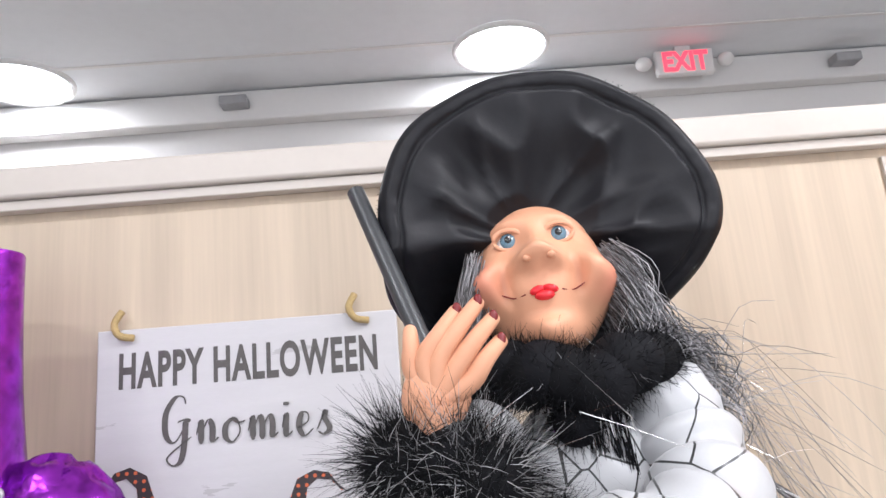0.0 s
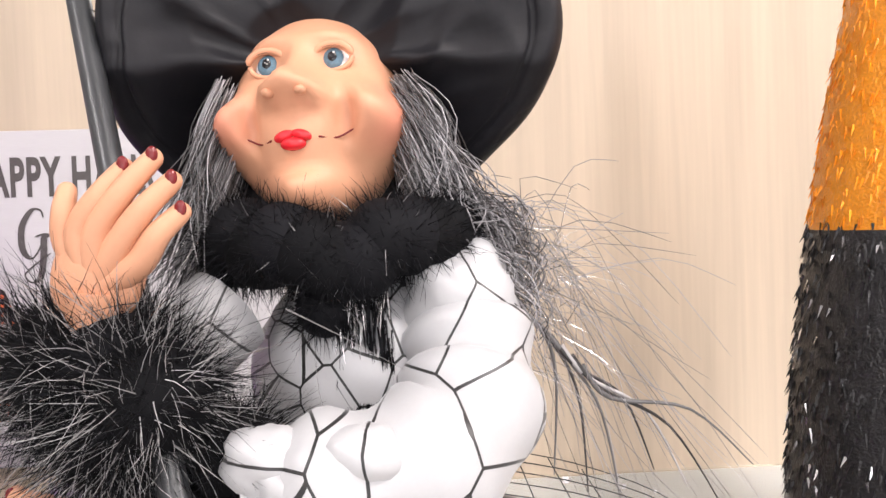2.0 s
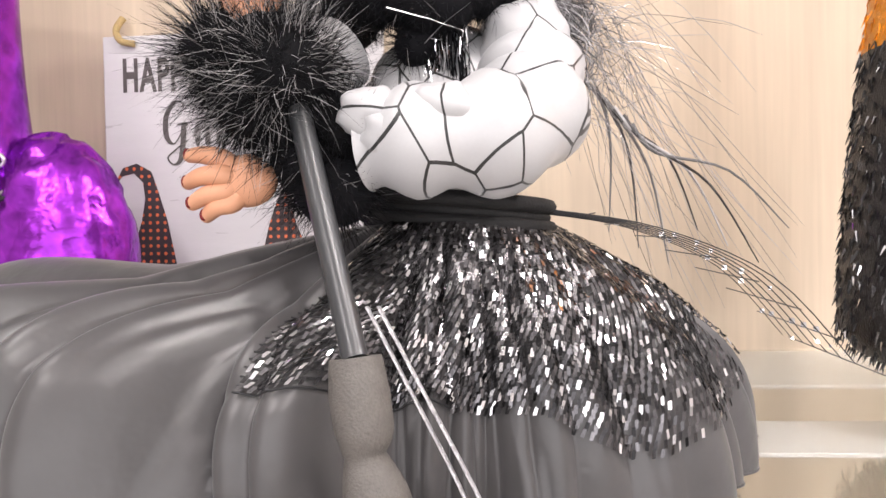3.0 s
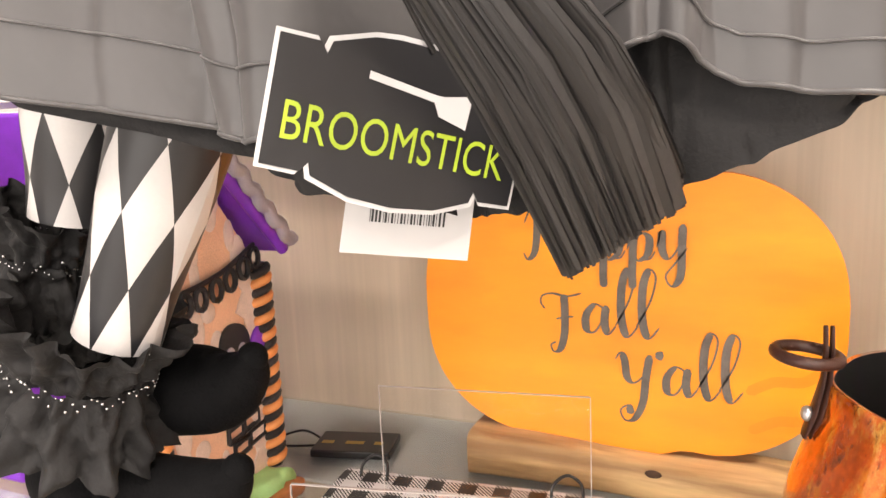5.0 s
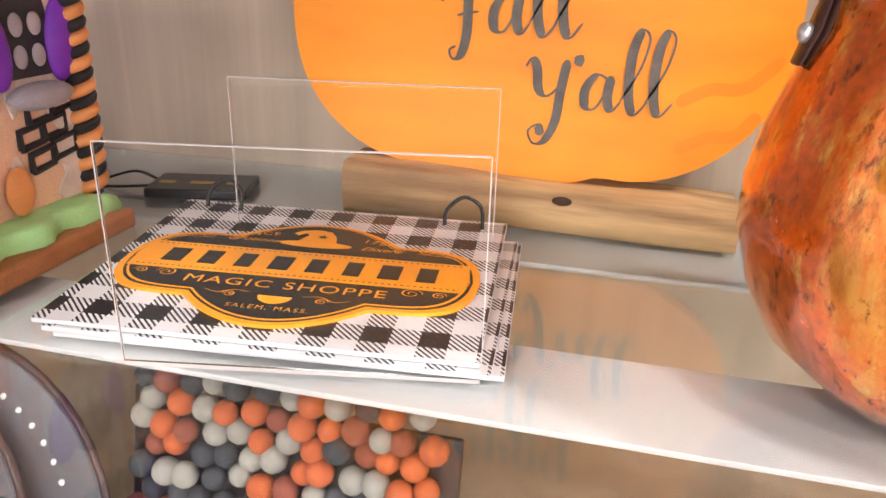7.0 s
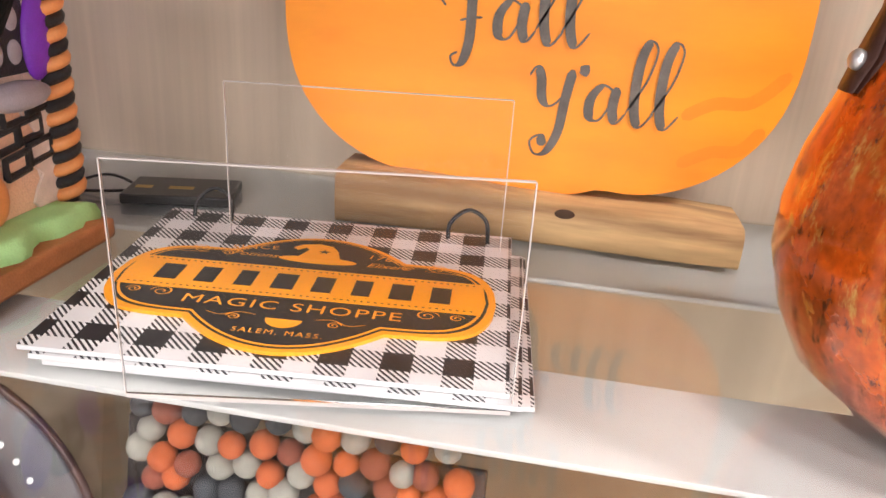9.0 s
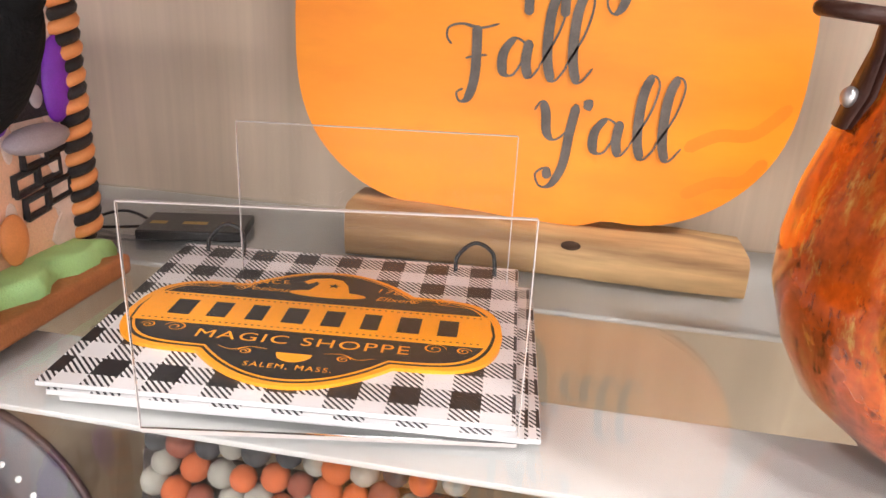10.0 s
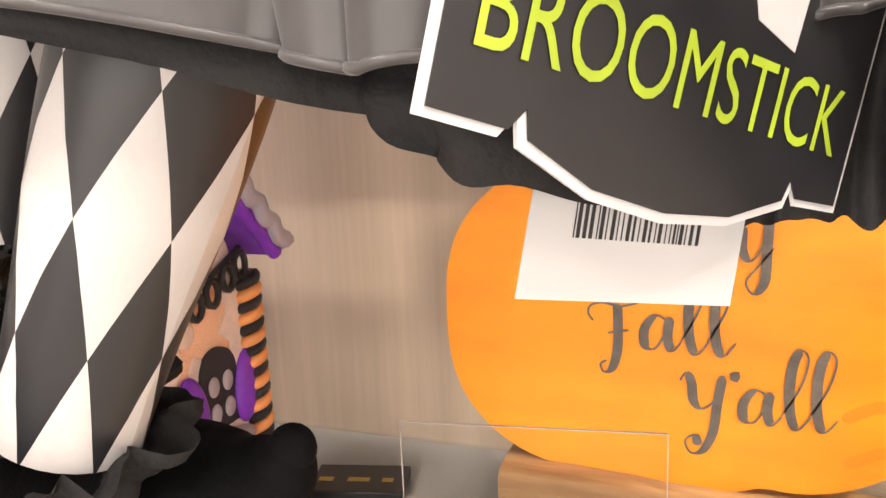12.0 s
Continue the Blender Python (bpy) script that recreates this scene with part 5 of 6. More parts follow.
# wisps trailing behind the shoulder and down past the waist
for _ in range(130):
    p = Vector((0.15 + rnd.uniform(-0.02, 0.03), -0.50 + rnd.uniform(-0.03, 0.03), 1.765 + rnd.uniform(-0.02, 0.03)))
    k = rnd.random()
    e = p + Vector((rnd.uniform(0.015, 0.11), rnd.uniform(-0.02, 0.05), rnd.uniform(-0.11, 0.025))) if k < 0.72 else Vector((rnd.uniform(0.2, 0.35), -0.45 + rnd.uniform(-0.03, 0.05), 1.585 + rnd.uniform(-0.02, 0.06)))
    q = curve([p, p + Vector((rnd.uniform(0.005, 0.03), 0, rnd.uniform(-0.02, 0.01))), (p + e) / 2 + Vector((rnd.uniform(-0.01, 0.02), 0, rnd.uniform(-0.01, 0.02))), e], 3)
    m = HAIR if rnd.random() < 0.7 else (GREYFUR if rnd.random() < 0.6 else TINSEL)
    D.tube(q, [0.00022] * (len(q) - 1) + [0.0001], m, 3, False)
for k in range(7):  # a few thicker locks
    p = Vector((0.172 + 0.006 * k, -0.485, 1.735 - 0.006 * k))
    e = Vector((0.195 + 0.021 * k, -0.455, 1.625 - 0.012 * (k % 3)))
    q = curve([p, p + Vector((0.016, 0, -0.02)), (p + e) / 2 + Vector((0.012, 0, 0.004)), e], 5)
    D.tube(q, [0.0016 * (1 - i / len(q)) + 0.0003 for i in range(len(q))], DARKHAIR if k % 2 else GREYFUR, 6)


def fur(c, r, n, length, m=FUR, squash=(1, 1, 1), tips=0.25, core=0.75):
    c = Vector(c)
    D.ball(c, tuple(r * core * s for s in squash), FUR, 20, 14)
    for _ in range(int(n * 2.4)):
        d = Vector((rnd.gauss(0, 1), rnd.gauss(0, 1), rnd.gauss(0, 1))).normalized()
        p = c + Vector((d.x * squash[0], d.y * squash[1], d.z * squash[2])) * r * core * 0.92
        d2 = d + Vector((rnd.uniform(-.5, .5), rnd.uniform(-.5, .5), rnd.uniform(-.5, .5)))
        D.strand(p, d2, length * rnd.uniform(0.4, 1.3), 0.00055, GREYFUR if rnd.random() < tips else m, (rnd.uniform(-.3, .3), rnd.uniform(-.3, .3), rnd.uniform(-.35, .2)), 3)


# feather boa at the neck and cuffs
for k in range(17):
    a = math.pi * (-0.04 + 1.08 * k / 16)
    fur((0.076 - 0.058 * math.cos(a), -0.509 - 0.046 * math.sin(a), 1.762 + 0.007 * math.sin(a) + 0.016 * abs(math.cos(a)) + rnd.uniform(-0.004, 0.004)), 0.0265, 190, 0.013, tips=0.02)
fur((0.070, -0.545, 1.745), 0.020, 260, 0.012, tips=0.02)
for dx, dy, dz in ((0.0, 0.0, 0.0), (-0.024, 0.006, 0.004), (0.016, -0.008, -0.010), (-0.004, 0.0, -0.024)):
    fur((-0.010 + dx, -0.598 + dy, 1.728 + dz), 0.032, 800, 0.026, tips=0.26, core=0.8)
for dx, dz in ((0.0, 0.0), (0.012, -0.016), (-0.008, 0.012), (0.018, 0.014)):
    fur((0.014 + dx, -0.590, 1.672 + dz), 0.028, 460, 0.020, tips=0.06, core=0.85)
for _ in range(30):  # long tinsel strands out of the feathers
    p = Vector((rnd.uniform(-0.05, 0.09), -0.60 + rnd.uniform(-0.02, 0.02), rnd.uniform(1.68, 1.77)))
    D.strand(p, (rnd.uniform(-1, 1), rnd.uniform(-0.5, 0.1), rnd.uniform(-0.5, 0.9)), rnd.uniform(0.03, 0.06), 0.0007, TINSEL, (0.1, 0, -0.1), 2)
for _ in range(60):
    p = Vector((rnd.uniform(0.15, 0.2), -0.50, rnd.uniform(1.70, 1.78)))
    D.strand(p, (rnd.uniform(0.2, 1), rnd.uniform(-0.5, 0.3), rnd.uniform(-0.6, 0.6)), rnd.uniform(0.02, 0.05), 0.0005, TINSEL, (0.1, 0, -0.3), 2)

# bodice, sleeves and the front strip of sequins
D.ball((0.085, -0.502, 1.700), (0.062, 0.054, 0.066), WEBFINE, 40, 28, warp=lambda p, d: p * (1 + 0.02 * math.sin(9 * math.atan2(d.y, d.x) + 12 * d.z)))
for _ in range(420):
    z = rnd.uniform(1.700, 1.765)
    p = Vector((0.088 + rnd.uniform(-0.014, 0.014), -0.5525 - 0.002 * math.sin(z * 90), z))
    D.strand(p, (rnd.uniform(-0.15, 0.15), -0.1, -1), rnd.uniform(0.008, 0.02), 0.0014, SEQUINB if rnd.random() < 0.28 else FUR, (0, -0.1, 0), 1)


def crumpled(amp, f):
    return lambda p, d: p * (1 + amp * noise.noise((d.x * f + 4, d.y * f, d.z * f)) + 0.5 * amp * math.sin(f * 2 * d.z + 3 * d.x))


D.ball((0.136, -0.530, 1.742), (0.030, 0.032, 0.036), WEB, 32, 22, warp=crumpled(0.10, 3))
sleeve = curve([(0.138, -0.535, 1.730), (0.139, -0.556, 1.704), (0.123, -0.588, 1.684), (0.084, -0.604, 1.679), (0.048, -0.600, 1.676)], 7)
D.tube(sleeve, [0.0300 + 0.0035 * math.sin(i * 0.9) + 0.006 * math.sin(math.pi * i / (len(sleeve) - 1)) - 0.006 * (i / len(sleeve)) for i in range(len(sleeve))], WEB, 28)
for k in range(4):
    D.ball((0.052 + 0.013 * k, -0.614 - 0.004 * (k % 2), 1.693 - 0.012 * (k % 3)), (0.018, 0.014, 0.014), WEB, 18, 12, warp=crumpled(0.14, 3))
D.tube(curve([(0.02, -0.535, 1.745), (-0.006, -0.560, 1.722), (-0.018, -0.590, 1.722)], 6), 0.024, WEB, 20)


def doll_fist(tips, base, wide, nails=True):
    """Fingers from knuckles to tips, with painted nails."""
    for tip, knuckle in tips:
        tip, knuckle = Vector(tip), Vector(knuckle)
        mid = (tip + knuckle) / 2 + Vector((0, -0.003, 0.001))
        line = curve([base + (knuckle - base) * 0.3, knuckle, mid, tip], 5)
        D.tube(line, [wide * (1.35 - 0.55 * i / (len(line) - 1)) for i in range(len(line))], SKIN, 12)
        D.ball(tip, wide * 0.80, SKIN, 10, 8)
        d = (tip - mid).normalized()
        if nails:
            D.ball(tip + d * 0.0008 + Vector((0, -0.0032, 0.0008)), (0.0025, 0.0016, 0.0034), NAIL, 10, 8)


B = Vector((-0.016, -0.600, 1.762))
D.ball(B + Vector((0.001, 0, 0.006)), (0.019, 0.009, 0.024), SKIN, 24, 16, Matrix.Rotation(0.35, 3, "Y"))
D.tube([B + Vector((-0.004, 0.002, -0.03)), B], 0.012, SKIN, 14)
doll_fist((((-0.001, -0.604, 1.811), (-0.020, -0.604, 1.786)), ((0.011, -0.605, 1.8145), (-0.012, -0.606, 1.786)), ((0.0185, -0.606, 1.805), (-0.003, -0.607, 1.781)), ((0.0215, -0.606, 1.7925), (0.004, -0.606, 1.773))), B, 0.0052)
doll_fist((((-0.027, -0.598, 1.803), (-0.027, -0.600, 1.782)),), B, 0.0050, False)
B2 = Vector((-0.022, -0.600, 1.660))
D.ball(B2, (0.018, 0.012, 0.015), SKIN, 20, 14)
doll_fist((((-0.058, -0.592, 1.676), (-0.034, -0.604, 1.672)), ((-0.056, -0.600, 1.660), (-0.034, -0.610, 1.663)), ((-0.052, -0.604, 1.648), (-0.032, -0.608, 1.654)), ((-0.044, -0.604, 1.641), (-0.028, -0.606, 1.648))), B2, 0.0052)

# waist gathers and the wide satin skirt over the lap
for k in range(4):
    ring = [(0.088 + (0.058 + 0.004 * (k % 2)) * math.cos(a), -0.505 + (0.052 + 0.004 * (k % 2)) * math.sin(a), 1.628 + 0.0070 * k - 0.006 * math.cos(a)) for a in (2 * math.pi * j / 32 for j in range(33))]
    D.tube(ring, 0.0052, RUFFLE, 8)
WAIST = Vector((0.084, -0.508, 1.634))


HEM = ((0, 1.450), (32, 1.415), (46, 1.424), (58, 1.440), (75, 1.425), (100, 1.411), (118, 1.408), (127, 1.418), (140, 1.434), (148, 1.446), (161, 1.458), (180, 1.475))
REACH = ((0, 0.190), (32, 0.155), (50, 0.118), (72, 0.092), (96, 0.092), (112, 0.140), (127, 0.192), (140, 0.245), (161, 0.330), (180, 0.40))
LINING = ((0, 0.0), (30, 0.005), (46, 0.036), (58, 0.064), (75, 0.052), (100, 0.038), (118, 0.018), (140, 0.004), (180, 0.0))


def between(table, deg):
    return next(a1 + (a2 - a1) * (deg - d1) / (d2 - d1) for (d1, a1), (d2, a2) in zip(table, table[1:]) if deg <= d2 + 1e-6)


def skirt(a, t):
    """A place on the skirt: a turns from the viewer's right over the front to the left, t runs from waist to hem."""
    c, s = math.cos(a), math.sin(a)
    left = max(0, -c)
    deg = math.degrees(math.atan2(s, c))
    front = deg >= 0
    far_reach = between(REACH, deg) if front else 0.13 + 0.06 * abs(c) + 0.21 * left
    hz = between(HEM, deg) if front else 1.475
    # folds: rounded ridges with sharp valleys between, running from the waist to the hem
    w1 = abs(math.sin(6.5 * a + 0.8 * math.sin(2 * a + 1.5 * t) + 1.1 + 0.5 * t)) ** 0.75 - 0.62
    w2 = abs(math.sin(15 * a + 1.5 * math.sin(5 * a) + 1.2 * t)) ** 0.8 - 0.6
    w3 = noise.noise((4 * c, 4 * s, 1.6 * t))
    w6 = abs(noise.noise((5 * c + 0.8 * t, 5 * s, 1.8 * t + 7))) - 0.2
    grow = min(1.0, 1.5 * t)
    r = 0.055 + (far_reach - 0.055) * math.sin(min(1.0, t) * 1.62) / math.sin(1.62) + grow * ((0.007 + 0.063 * left) * w1 + (0.004 + 0.016 * left) * w2) + 0.006 * t * w3 + 0.012 * t * w6
    fall = (1 - left) * (0.70 * t + 0.30 * t ** 4) + left * (0.20 * min(1.0, 3.5 * t) + 0.28 * t ** 2 + 0.52 * t ** 7)
    z = WAIST.z - (WAIST.z - hz) * fall + grow * (1.15 - t) * ((0.008 + 0.050 * left) * w1 + (0.004 + 0.016 * left) * w2 + 0.012 * w3) + t * (1.1 - t) * (0.03 + 0.05 * left) * w6
    p = Vector((WAIST.x + r * c, WAIST.y - r * s, z))
    if p.y > -0.548:
        p.z = max(p.z, UP + 0.010)
    return p


N, M = 720, 72
D.grid([[skirt(2 * math.pi * j / N, i / M) for j in range(N)] for i in range(M + 1)], SKIRTSATIN, True)
hem = [skirt(2 * math.pi * j / N, 1.0) for j in range(N + 1)]
D.tube([p + Vector((0, 0, 0.001)) for p in hem], 0.0012, SKIRTSATIN, 6, False)
D.tube([skirt(2 * math.pi * j / N, 0.955) + Vector((0, -0.0006, 0.0004)) for j in range(N + 1)], 0.0007, SKIRTSATIN, 5, False)
rows = []  # thin black lining that hangs below the hem
for i in range(16):
    t = i / 15
    row = []
    for j in range(181):
        deg = 22 + 118 * j / 180
        a = radians(deg)
        p = skirt(a, 0.88 + 0.12 * min(1.0, t * 2.0))
        k = 0.018 + 0.006 * noise.noise((9 * a, 3 * t, 2.0))
        row.append(p + Vector((-math.cos(a) * k, math.sin(a) * k, -(between(LINING, deg) + 0.004 * noise.noise((14 * a, 0, 5))) * max(0.0, 2 * t - 1))))
    rows.append(row)
D.grid(rows, RUFFLE)
# net overlay of sequins on the upper skirt
for i in range(42):
    for j in range(96):
        a = -0.15 + 2.35 * (j + 0.5 * (i % 2)) / 96
        t = 0.02 + 0.62 * i / 42 * (0.86 + 0.10 * math.sin(a) + 0.30 * max(0, math.cos(a)))
        p = skirt(a, t)
        u = (skirt(a + 0.01, t) - p).normalized()
        v = (skirt(a, t + 0.01) - p).normalized()
        n = u.cross(v).normalized()
        if n.z < 0 and n.y > 0:
            n = -n
        if rnd.random() < 0.06:
            continue
        tl = Vector((rnd.uniform(-.5, .5), rnd.uniform(-.5, .5), rnd.uniform(-.5, .5)))
        u2 = (u + tl * 0.4).normalized() * 0.0011
        v2 = (v + u * 0.35 + tl * 0.3).normalized() * 0.0025
        p = p + n * 0.0035
        D.add([p - u2 - v2, p + u2 - v2, p + u2 + v2, p - u2 + v2], [(0, 1, 2, 3)], SEQUINB if rnd.random() < 0.17 else SEQUIN, False)
for i in range(26):  # net threads
    t = 0.03 + 0.62 * i / 26
    D.tube([skirt(-0.15 + 2.35 * j / 90, t * (0.85 + 0.15 * math.sin(-0.15 + 2.35 * j / 90))) + Vector((0, -0.002, 0.0022)) for j in range(91)], 0.0007, NET, 3, False)
# stiff net standing off the hip with sequins along it
for k in range(7):
    y = -0.44 - 0.020 * k
    q = curve([(0.15, y, 1.640), (0.21, y - 0.005, 1.628), (0.275, y, 1.598), (0.325, y + 0.012, 1.545)], 5)
    D.tube(q, 0.0004, NET, 3, False)
    for p in q[4:]:
        if rnd.random() < 0.32:
            s = rnd.uniform(0.0008, 0.0018)
            D.add([p + Vector((-s, 0, -s)), p + Vector((s, 0, -s)), p + Vector((s, 0.001, s)), p + Vector((-s, 0.001, s))], [(0, 1, 2, 3)], SEQUINB, False)
for k in range(9):
    t = k / 8
    D.tube([(0.15 + 0.175 * t, -0.44 - 0.144 * j / 6, 1.64 - 0.095 * t ** 1.7) for j in range(7)], 0.0004, NET, 3, False)
for k in range(2):  # silver ribbon ends
    q = curve([(0.052 + 0.006 * k, -0.636, 1.592), (0.074 + 0.006 * k, -0.648, 1.554), (0.102 + 0.007 * k, -0.654, 1.499), (0.113 + 0.010 * k, -0.650, 1.458)], 6)
    D.tube(q, 0.0016, SILVERGLIT, 6, True, 0.4)


def leg(top, ankle, r0, r1, turns, offset):
    """A stuffed leg with the harlequin print's own coordinates."""
    top, ankle = Vector(top), Vector(ankle)
    rows, uvs, seg = [], [], 28
    d = (ankle - top).normalized()
    side = d.cross((0, 1, 0)).normalized()
    up = d.cross(side)
    for i in range(15):
        t = i / 14
        r = r0 + (r1 - r0) * t + 0.002 * math.sin(t * 5)
        rows.append([top + (ankle - top) * t + (side * math.cos(a) + up * math.sin(a)) * r for a in (2 * math.pi * j / seg for j in range(seg + 1))])
        uvs.append([(j / seg * turns + 0.5, offset + t * (ankle - top).length / 0.072) for j in range(seg + 1)])
    D.grid(rows, HARLEQUIN, False, True, uvs)


def ruffle(c, d, r, h):
    """A gathered cuff that flares from a tight band."""
    c, d = Vector(c), Vector(d).normalized()
    side = d.cross((0, 1, 0)).normalized()
    up = d.cross(side)
    for sgn, hh, k in ((-1, h * 0.8, 0.75), (1, h, 1.0)):
        rows = []
        for i in range(16):
            t = i / 15
            q = r * (0.78 + 0.42 * k * t)
            rows.append([c + d * (sgn * hh * t) + (side * math.cos(a) + up * math.sin(a)) * (q * (1 + (0.05 + 0.09 * t) * math.sin(13 * a + 2 * sgn + 3 * noise.noise((3 * math.cos(a), 3 * math.sin(a), 2 * t + sgn))) + 0.16 * noise.noise((7 * math.cos(a), 7 * math.sin(a), 5 * t + 9 * sgn + c.z * 50)))) + d * (0.007 * t * noise.noise((4 * math.cos(a), 4 * math.sin(a), sgn + c.z * 30))) for a in (2 * math.pi * j / 132 for j in range(132))])
        D.grid(rows, RUFFLE, True)
    for j in range(90):
        a = 2 * math.pi * j / 90
        D.ball(c + (side * math.cos(a) + up * math.sin(a)) * r * 0.88 + d * rnd.uniform(-0.005, 0.005), rnd.uniform(0.0005, 0.0011), SEQUINB, 6, 4)


def shoe(pts, radii):
    """A pointed velvet slipper with a blunt, upturned toe, pointing to the viewer's right."""
    n = 6
    q = curve(pts, n)
    rad = [v.x for v in curve([(r, 0, 0) for r in radii], n)]
    D.tube(q, rad, VELVET, 24, True, 0.9)
    D.ball(q[-1], rad[-1], VELVET, 14, 10)
    D.ball(q[0], rad[0], VELVET, 16, 12)


leg((-0.142, -0.593, 1.475), (-0.165, -0.595, 1.372), 0.0290, 0.0265, 7, 0.35)
ruffle((-0.190, -0.595, 1.352), (-0.30, 0, -1), 0.033, 0.036)
shoe([(-0.177, -0.576, 1.264), (-0.150, -0.576, 1.267), (-0.120, -0.576, 1.271), (-0.095, -0.576, 1.273), (-0.078, -0.576, 1.284), (-0.071, -0.576, 1.294)], [0.026, 0.028, 0.0285, 0.0245, 0.0165, 0.0085])
leg((-0.058, -0.604, 1.462), (-0.116, -0.622, 1.316), 0.0280, 0.0235, 7, 0.78)
ruffle((-0.142, -0.622, 1.300), (-0.42, 0, -1), 0.042, 0.040)
shoe([(-0.176, -0.609, 1.229), (-0.146, -0.609, 1.219), (-0.109, -0.609, 1.220), (-0.084, -0.609, 1.227), (-0.068, -0.609, 1.238), (-0.060, -0.609, 1.247)], [0.026, 0.028, 0.0270, 0.0230, 0.0155, 0.0085])
thing("witch_doll", D, "grey-haired witch doll in black satin hat and web-print blouse, seated", "doll")


# ---- the doll's broom and its tags ----
br = tagged(new("toy_broom"), "black toy broom with raffia bristles leaning against the doll", "broom")
A, Bq = Vector((-0.058, -0.509, 1.916)), Vector((0.054, -0.674, 1.572))
sh = Shape().tube([A + (Bq - A) * i / 12 for i in range(13)], 0.0062, SHAFT, 14)
part("shaft", sh, br, "black painted handle")
sh = Shape()
K = [Vector((0.054, -0.674, 1.573)), Vector((0.056, -0.676, 1.556)), Vector((0.058, -0.677, 1.540)), Vector((0.058, -0.677, 1.529)), Vector((0.062, -0.677, 1.512)), Vector((0.068, -0.674, 1.486))]
rows_r = [0.0120, 0.0140, 0.0135, 0.0095, 0.0150, 0.0175]
sh.tube(curve(K, 4), [rows_r[min(5, i // 4)] + (rows_r[min(5, i // 4 + 1)] - rows_r[min(5, i // 4)]) * (i % 4) / 4 for i in range(21)], WRAP, 24)
part("binding", sh, br, "grey wrapped binding")
sh = Shape()
for _ in range(900):
    a = rnd.uniform(0, 2 * math.pi)
    q = math.sqrt(rnd.random())
    s0 = Vector((0.067 + 0.016 * q * math.cos(a), -0.672 + 0.013 * q * math.sin(a), 1.500))
    w = Vector((q * math.cos(a), q * math.sin(a), 0))
    m1 = Vector((0.110, -0.640, 1.430)) + Vector((0.025 * w.x, 0.014 * w.y, 0.008 * w.x))
    e = Vector((0.127, -0.590, 1.370 + rnd.uniform(-0.008, 0.008))) + Vector((0.024 * w.x, 0.014 * w.y, 0.016 * w.x))
    line = curve([s0, m1, e], 3)
    d = Vector((0.7, rnd.uniform(-.8, .8), 0.3)).normalized() * rnd.uniform(0.0006, 0.0019)
    sh.add([p + k * d for p in line for k in (-1, 1)], [(2 * i, 2 * i + 1, 2 * i + 3, 2 * i + 2) for i in range(len(line) - 1)], BRISTLE)
part("bristles", sh, br, "flat black raffia bristles")

ex, ey = Vector((0.066, 0.087, -0.027)).normalized(), Vector((0.006, 0.002, 0.049))
ey = (ey - ex * ey.dot(ex)).normalized()
ez = ex.cross(ey)
TAG = Matrix(((ex.x, ey.x, ez.x, 0.056), (ex.y, ey.y, ez.y, -0.634), (ex.z, ey.z, ez.z, 1.413), (0, 0, 0, 1))) @ Matrix.Scale(1.37, 4)
cx = Vector((0.042, 0.035, -0.009)).normalized()
cy = Vector((0.004, 0.0, 0.1))
cy = (cy - cx * cy.dot(cx)).normalized()
cz = cx.cross(cy)
SLIP = Matrix(((cx.x, cy.x, cz.x, 0.042), (cx.y, cy.y, cz.y, -0.612), (cx.z, cy.z, cz.z, 1.360), (0, 0, 0, 1)))  # the barcode card, turned less than the tag
tg = tagged(new("hang_tag"), "black cardboard broom tag with lime lettering over a white barcode card", "tag")


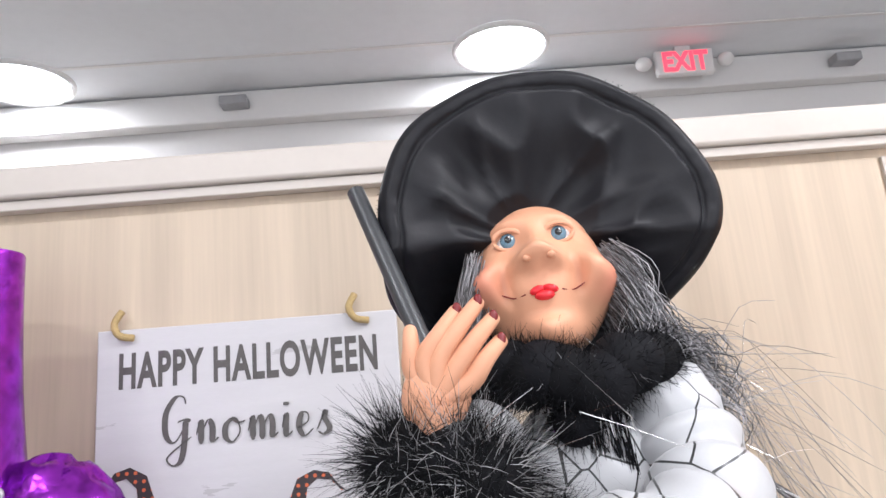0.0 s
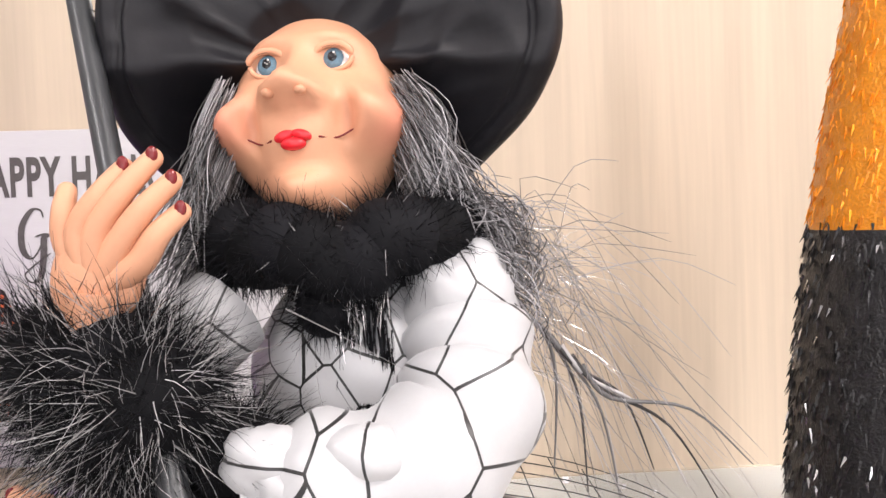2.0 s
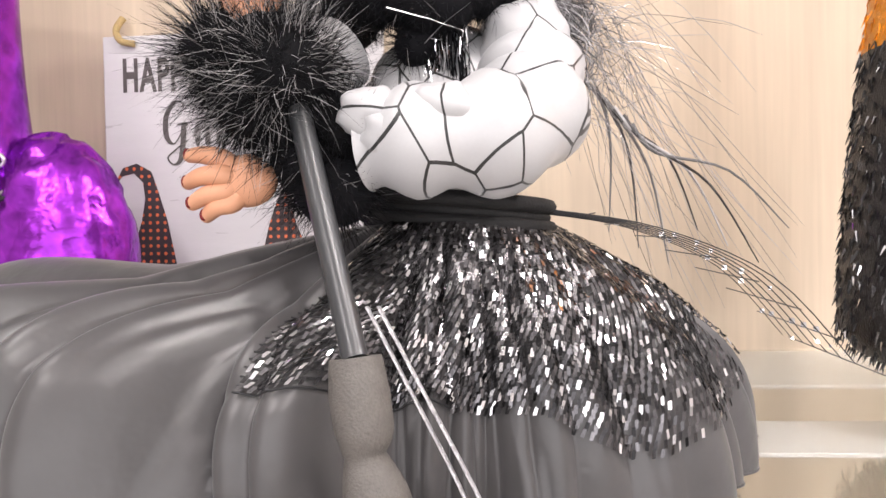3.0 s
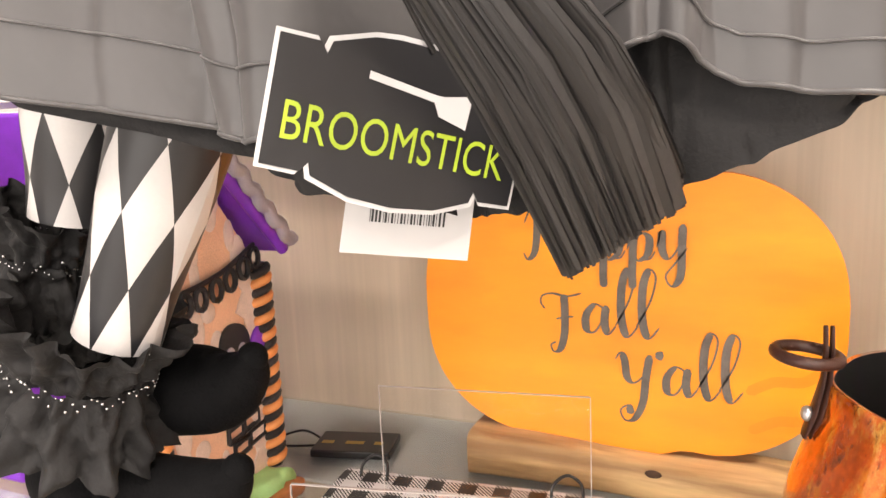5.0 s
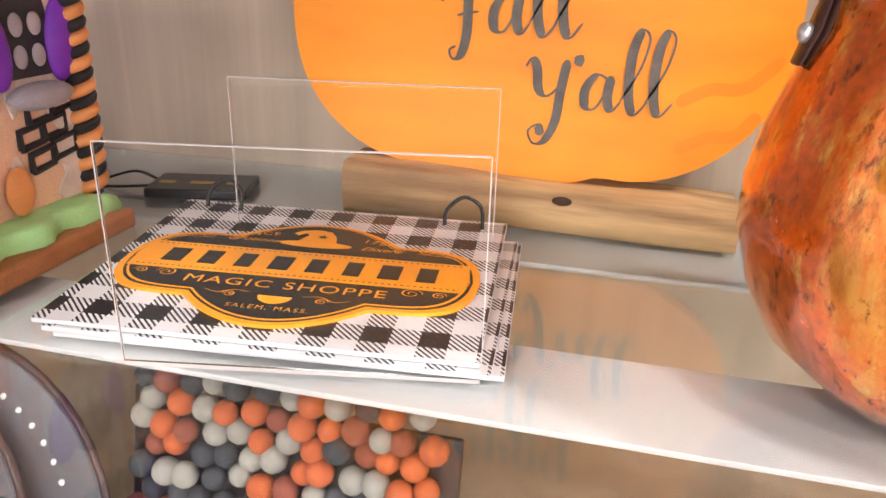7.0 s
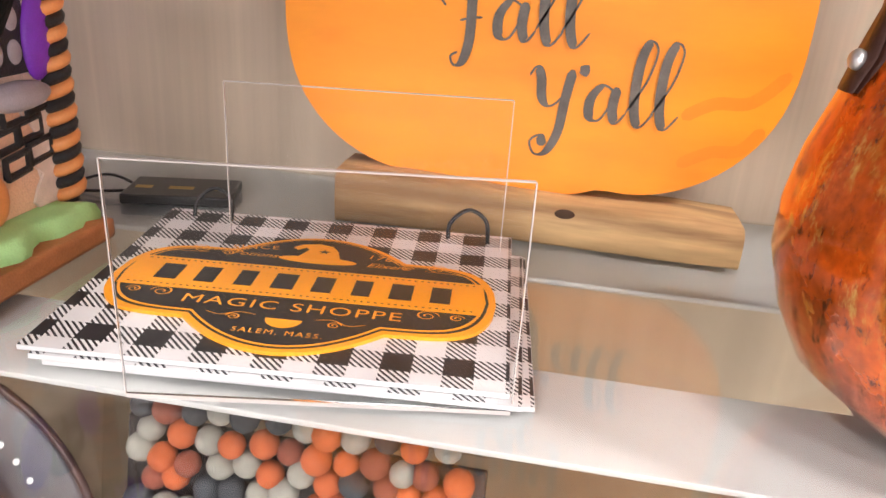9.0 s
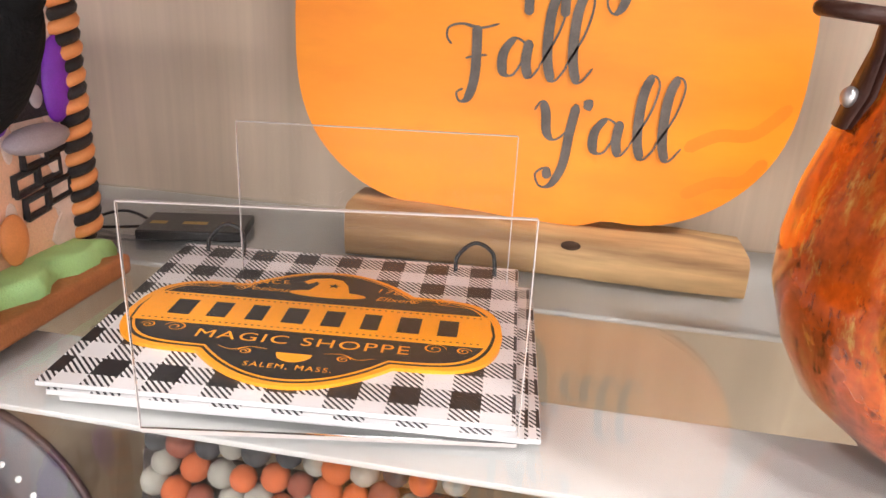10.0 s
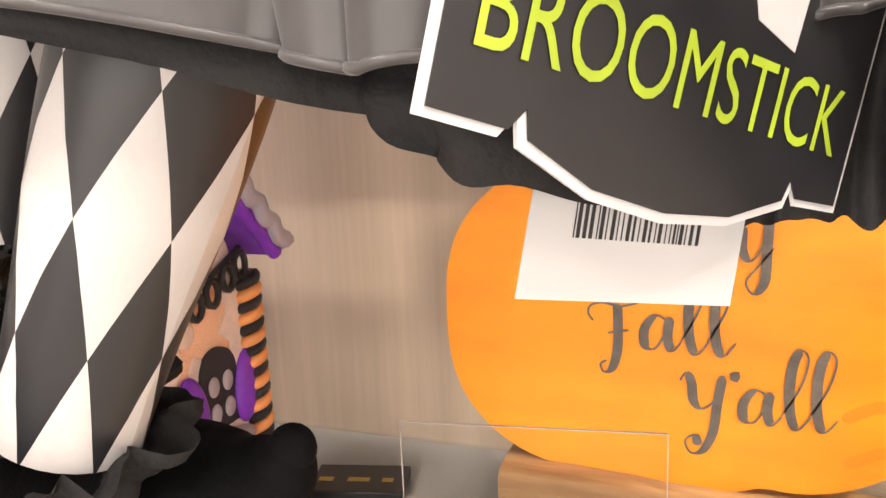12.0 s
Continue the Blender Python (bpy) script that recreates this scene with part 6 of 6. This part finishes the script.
def tag_outline(k):
    w, h = 0.0385 - k, 0.0170 - k
    half = [(w, -h), (w, h), (w - 0.0105, h * 1.02), (w - 0.0125, h * 0.86), (w - 0.0135, h * 1.06), (0.013, h * 1.30), (0.006, h * 1.36), (0, h * 1.37)]
    top = half + [(-x, y) for x, y in reversed(half[:-1])]
    low = [(w - 0.0105, -h * 1.02), (w - 0.0125, -h * 0.86), (w - 0.0135, -h * 1.06), (0.013, -h * 1.30), (0.0, -h * 1.37)]
    return top + [(-x, y) for x, y in low] + list(reversed(low[:-1]))


part("card", Shape().slab([(-0.0275, 0.0), (0.0275, 0.0), (0.0265, 0.094), (-0.0240, 0.102)], CARD, 0.0005, SLIP), tg, "white barcode card")
sh = Shape()
x = -0.0165
while x < 0.0150:
    w = rnd.choice((0.0003, 0.0006, 0.0009))
    sh.slab([(x, 0.0135), (x + w, 0.0135), (x + w, 0.030), (x, 0.030)], TAGBLACK, 0.00005, SLIP @ Matrix.Translation((0, 0, 0.0006)))
    x += w + rnd.choice((0.0004, 0.0006, 0.0009))
tagged(part("barcode", sh, tg), "plain black bars", "", "", "stuff")
fc = part("face", Shape().slab(tag_outline(0), CARD, 0.0007, TAG), tg, "black shaped card with white outline")
part("black_field", Shape().slab(tag_outline(0.0010), TAGBLACK, 0.0002, TAG @ Matrix.Translation((0, 0, 0.0008))), fc)
sh = Shape()
word(sh, "BROOMSTICK", 0.0140, LIME, TAG @ Matrix.Translation((-0.0005, -0.0090, 0.0012)), wide=0.76, space=1.02)
part("lettering", sh, fc, "lime green capitals")
sh = Shape()
sh.slab([(-0.013, 0.0085), (0.007, 0.0065), (0.009, 0.0030), (0.018, 0.0010), (0.0185, 0.0105), (0.0095, 0.0085), (0.007, 0.0085), (-0.013, 0.0105)], CARD, 0.00015, TAG @ Matrix.Translation((0, 0.0018, 0.0011)))
part("broom_emblem", sh, fc, "white broom emblem")
string = curve([TAG @ Vector((0.004, 0.021, 0.001)), Vector((0.060, -0.640, 1.462)), Vector((0.062, -0.664, 1.490)), Vector((0.064, -0.690, 1.512))], 6)
part("string", Shape().tube(string, 0.0011, BLACKBOX, 6), tg, "thin black cord")
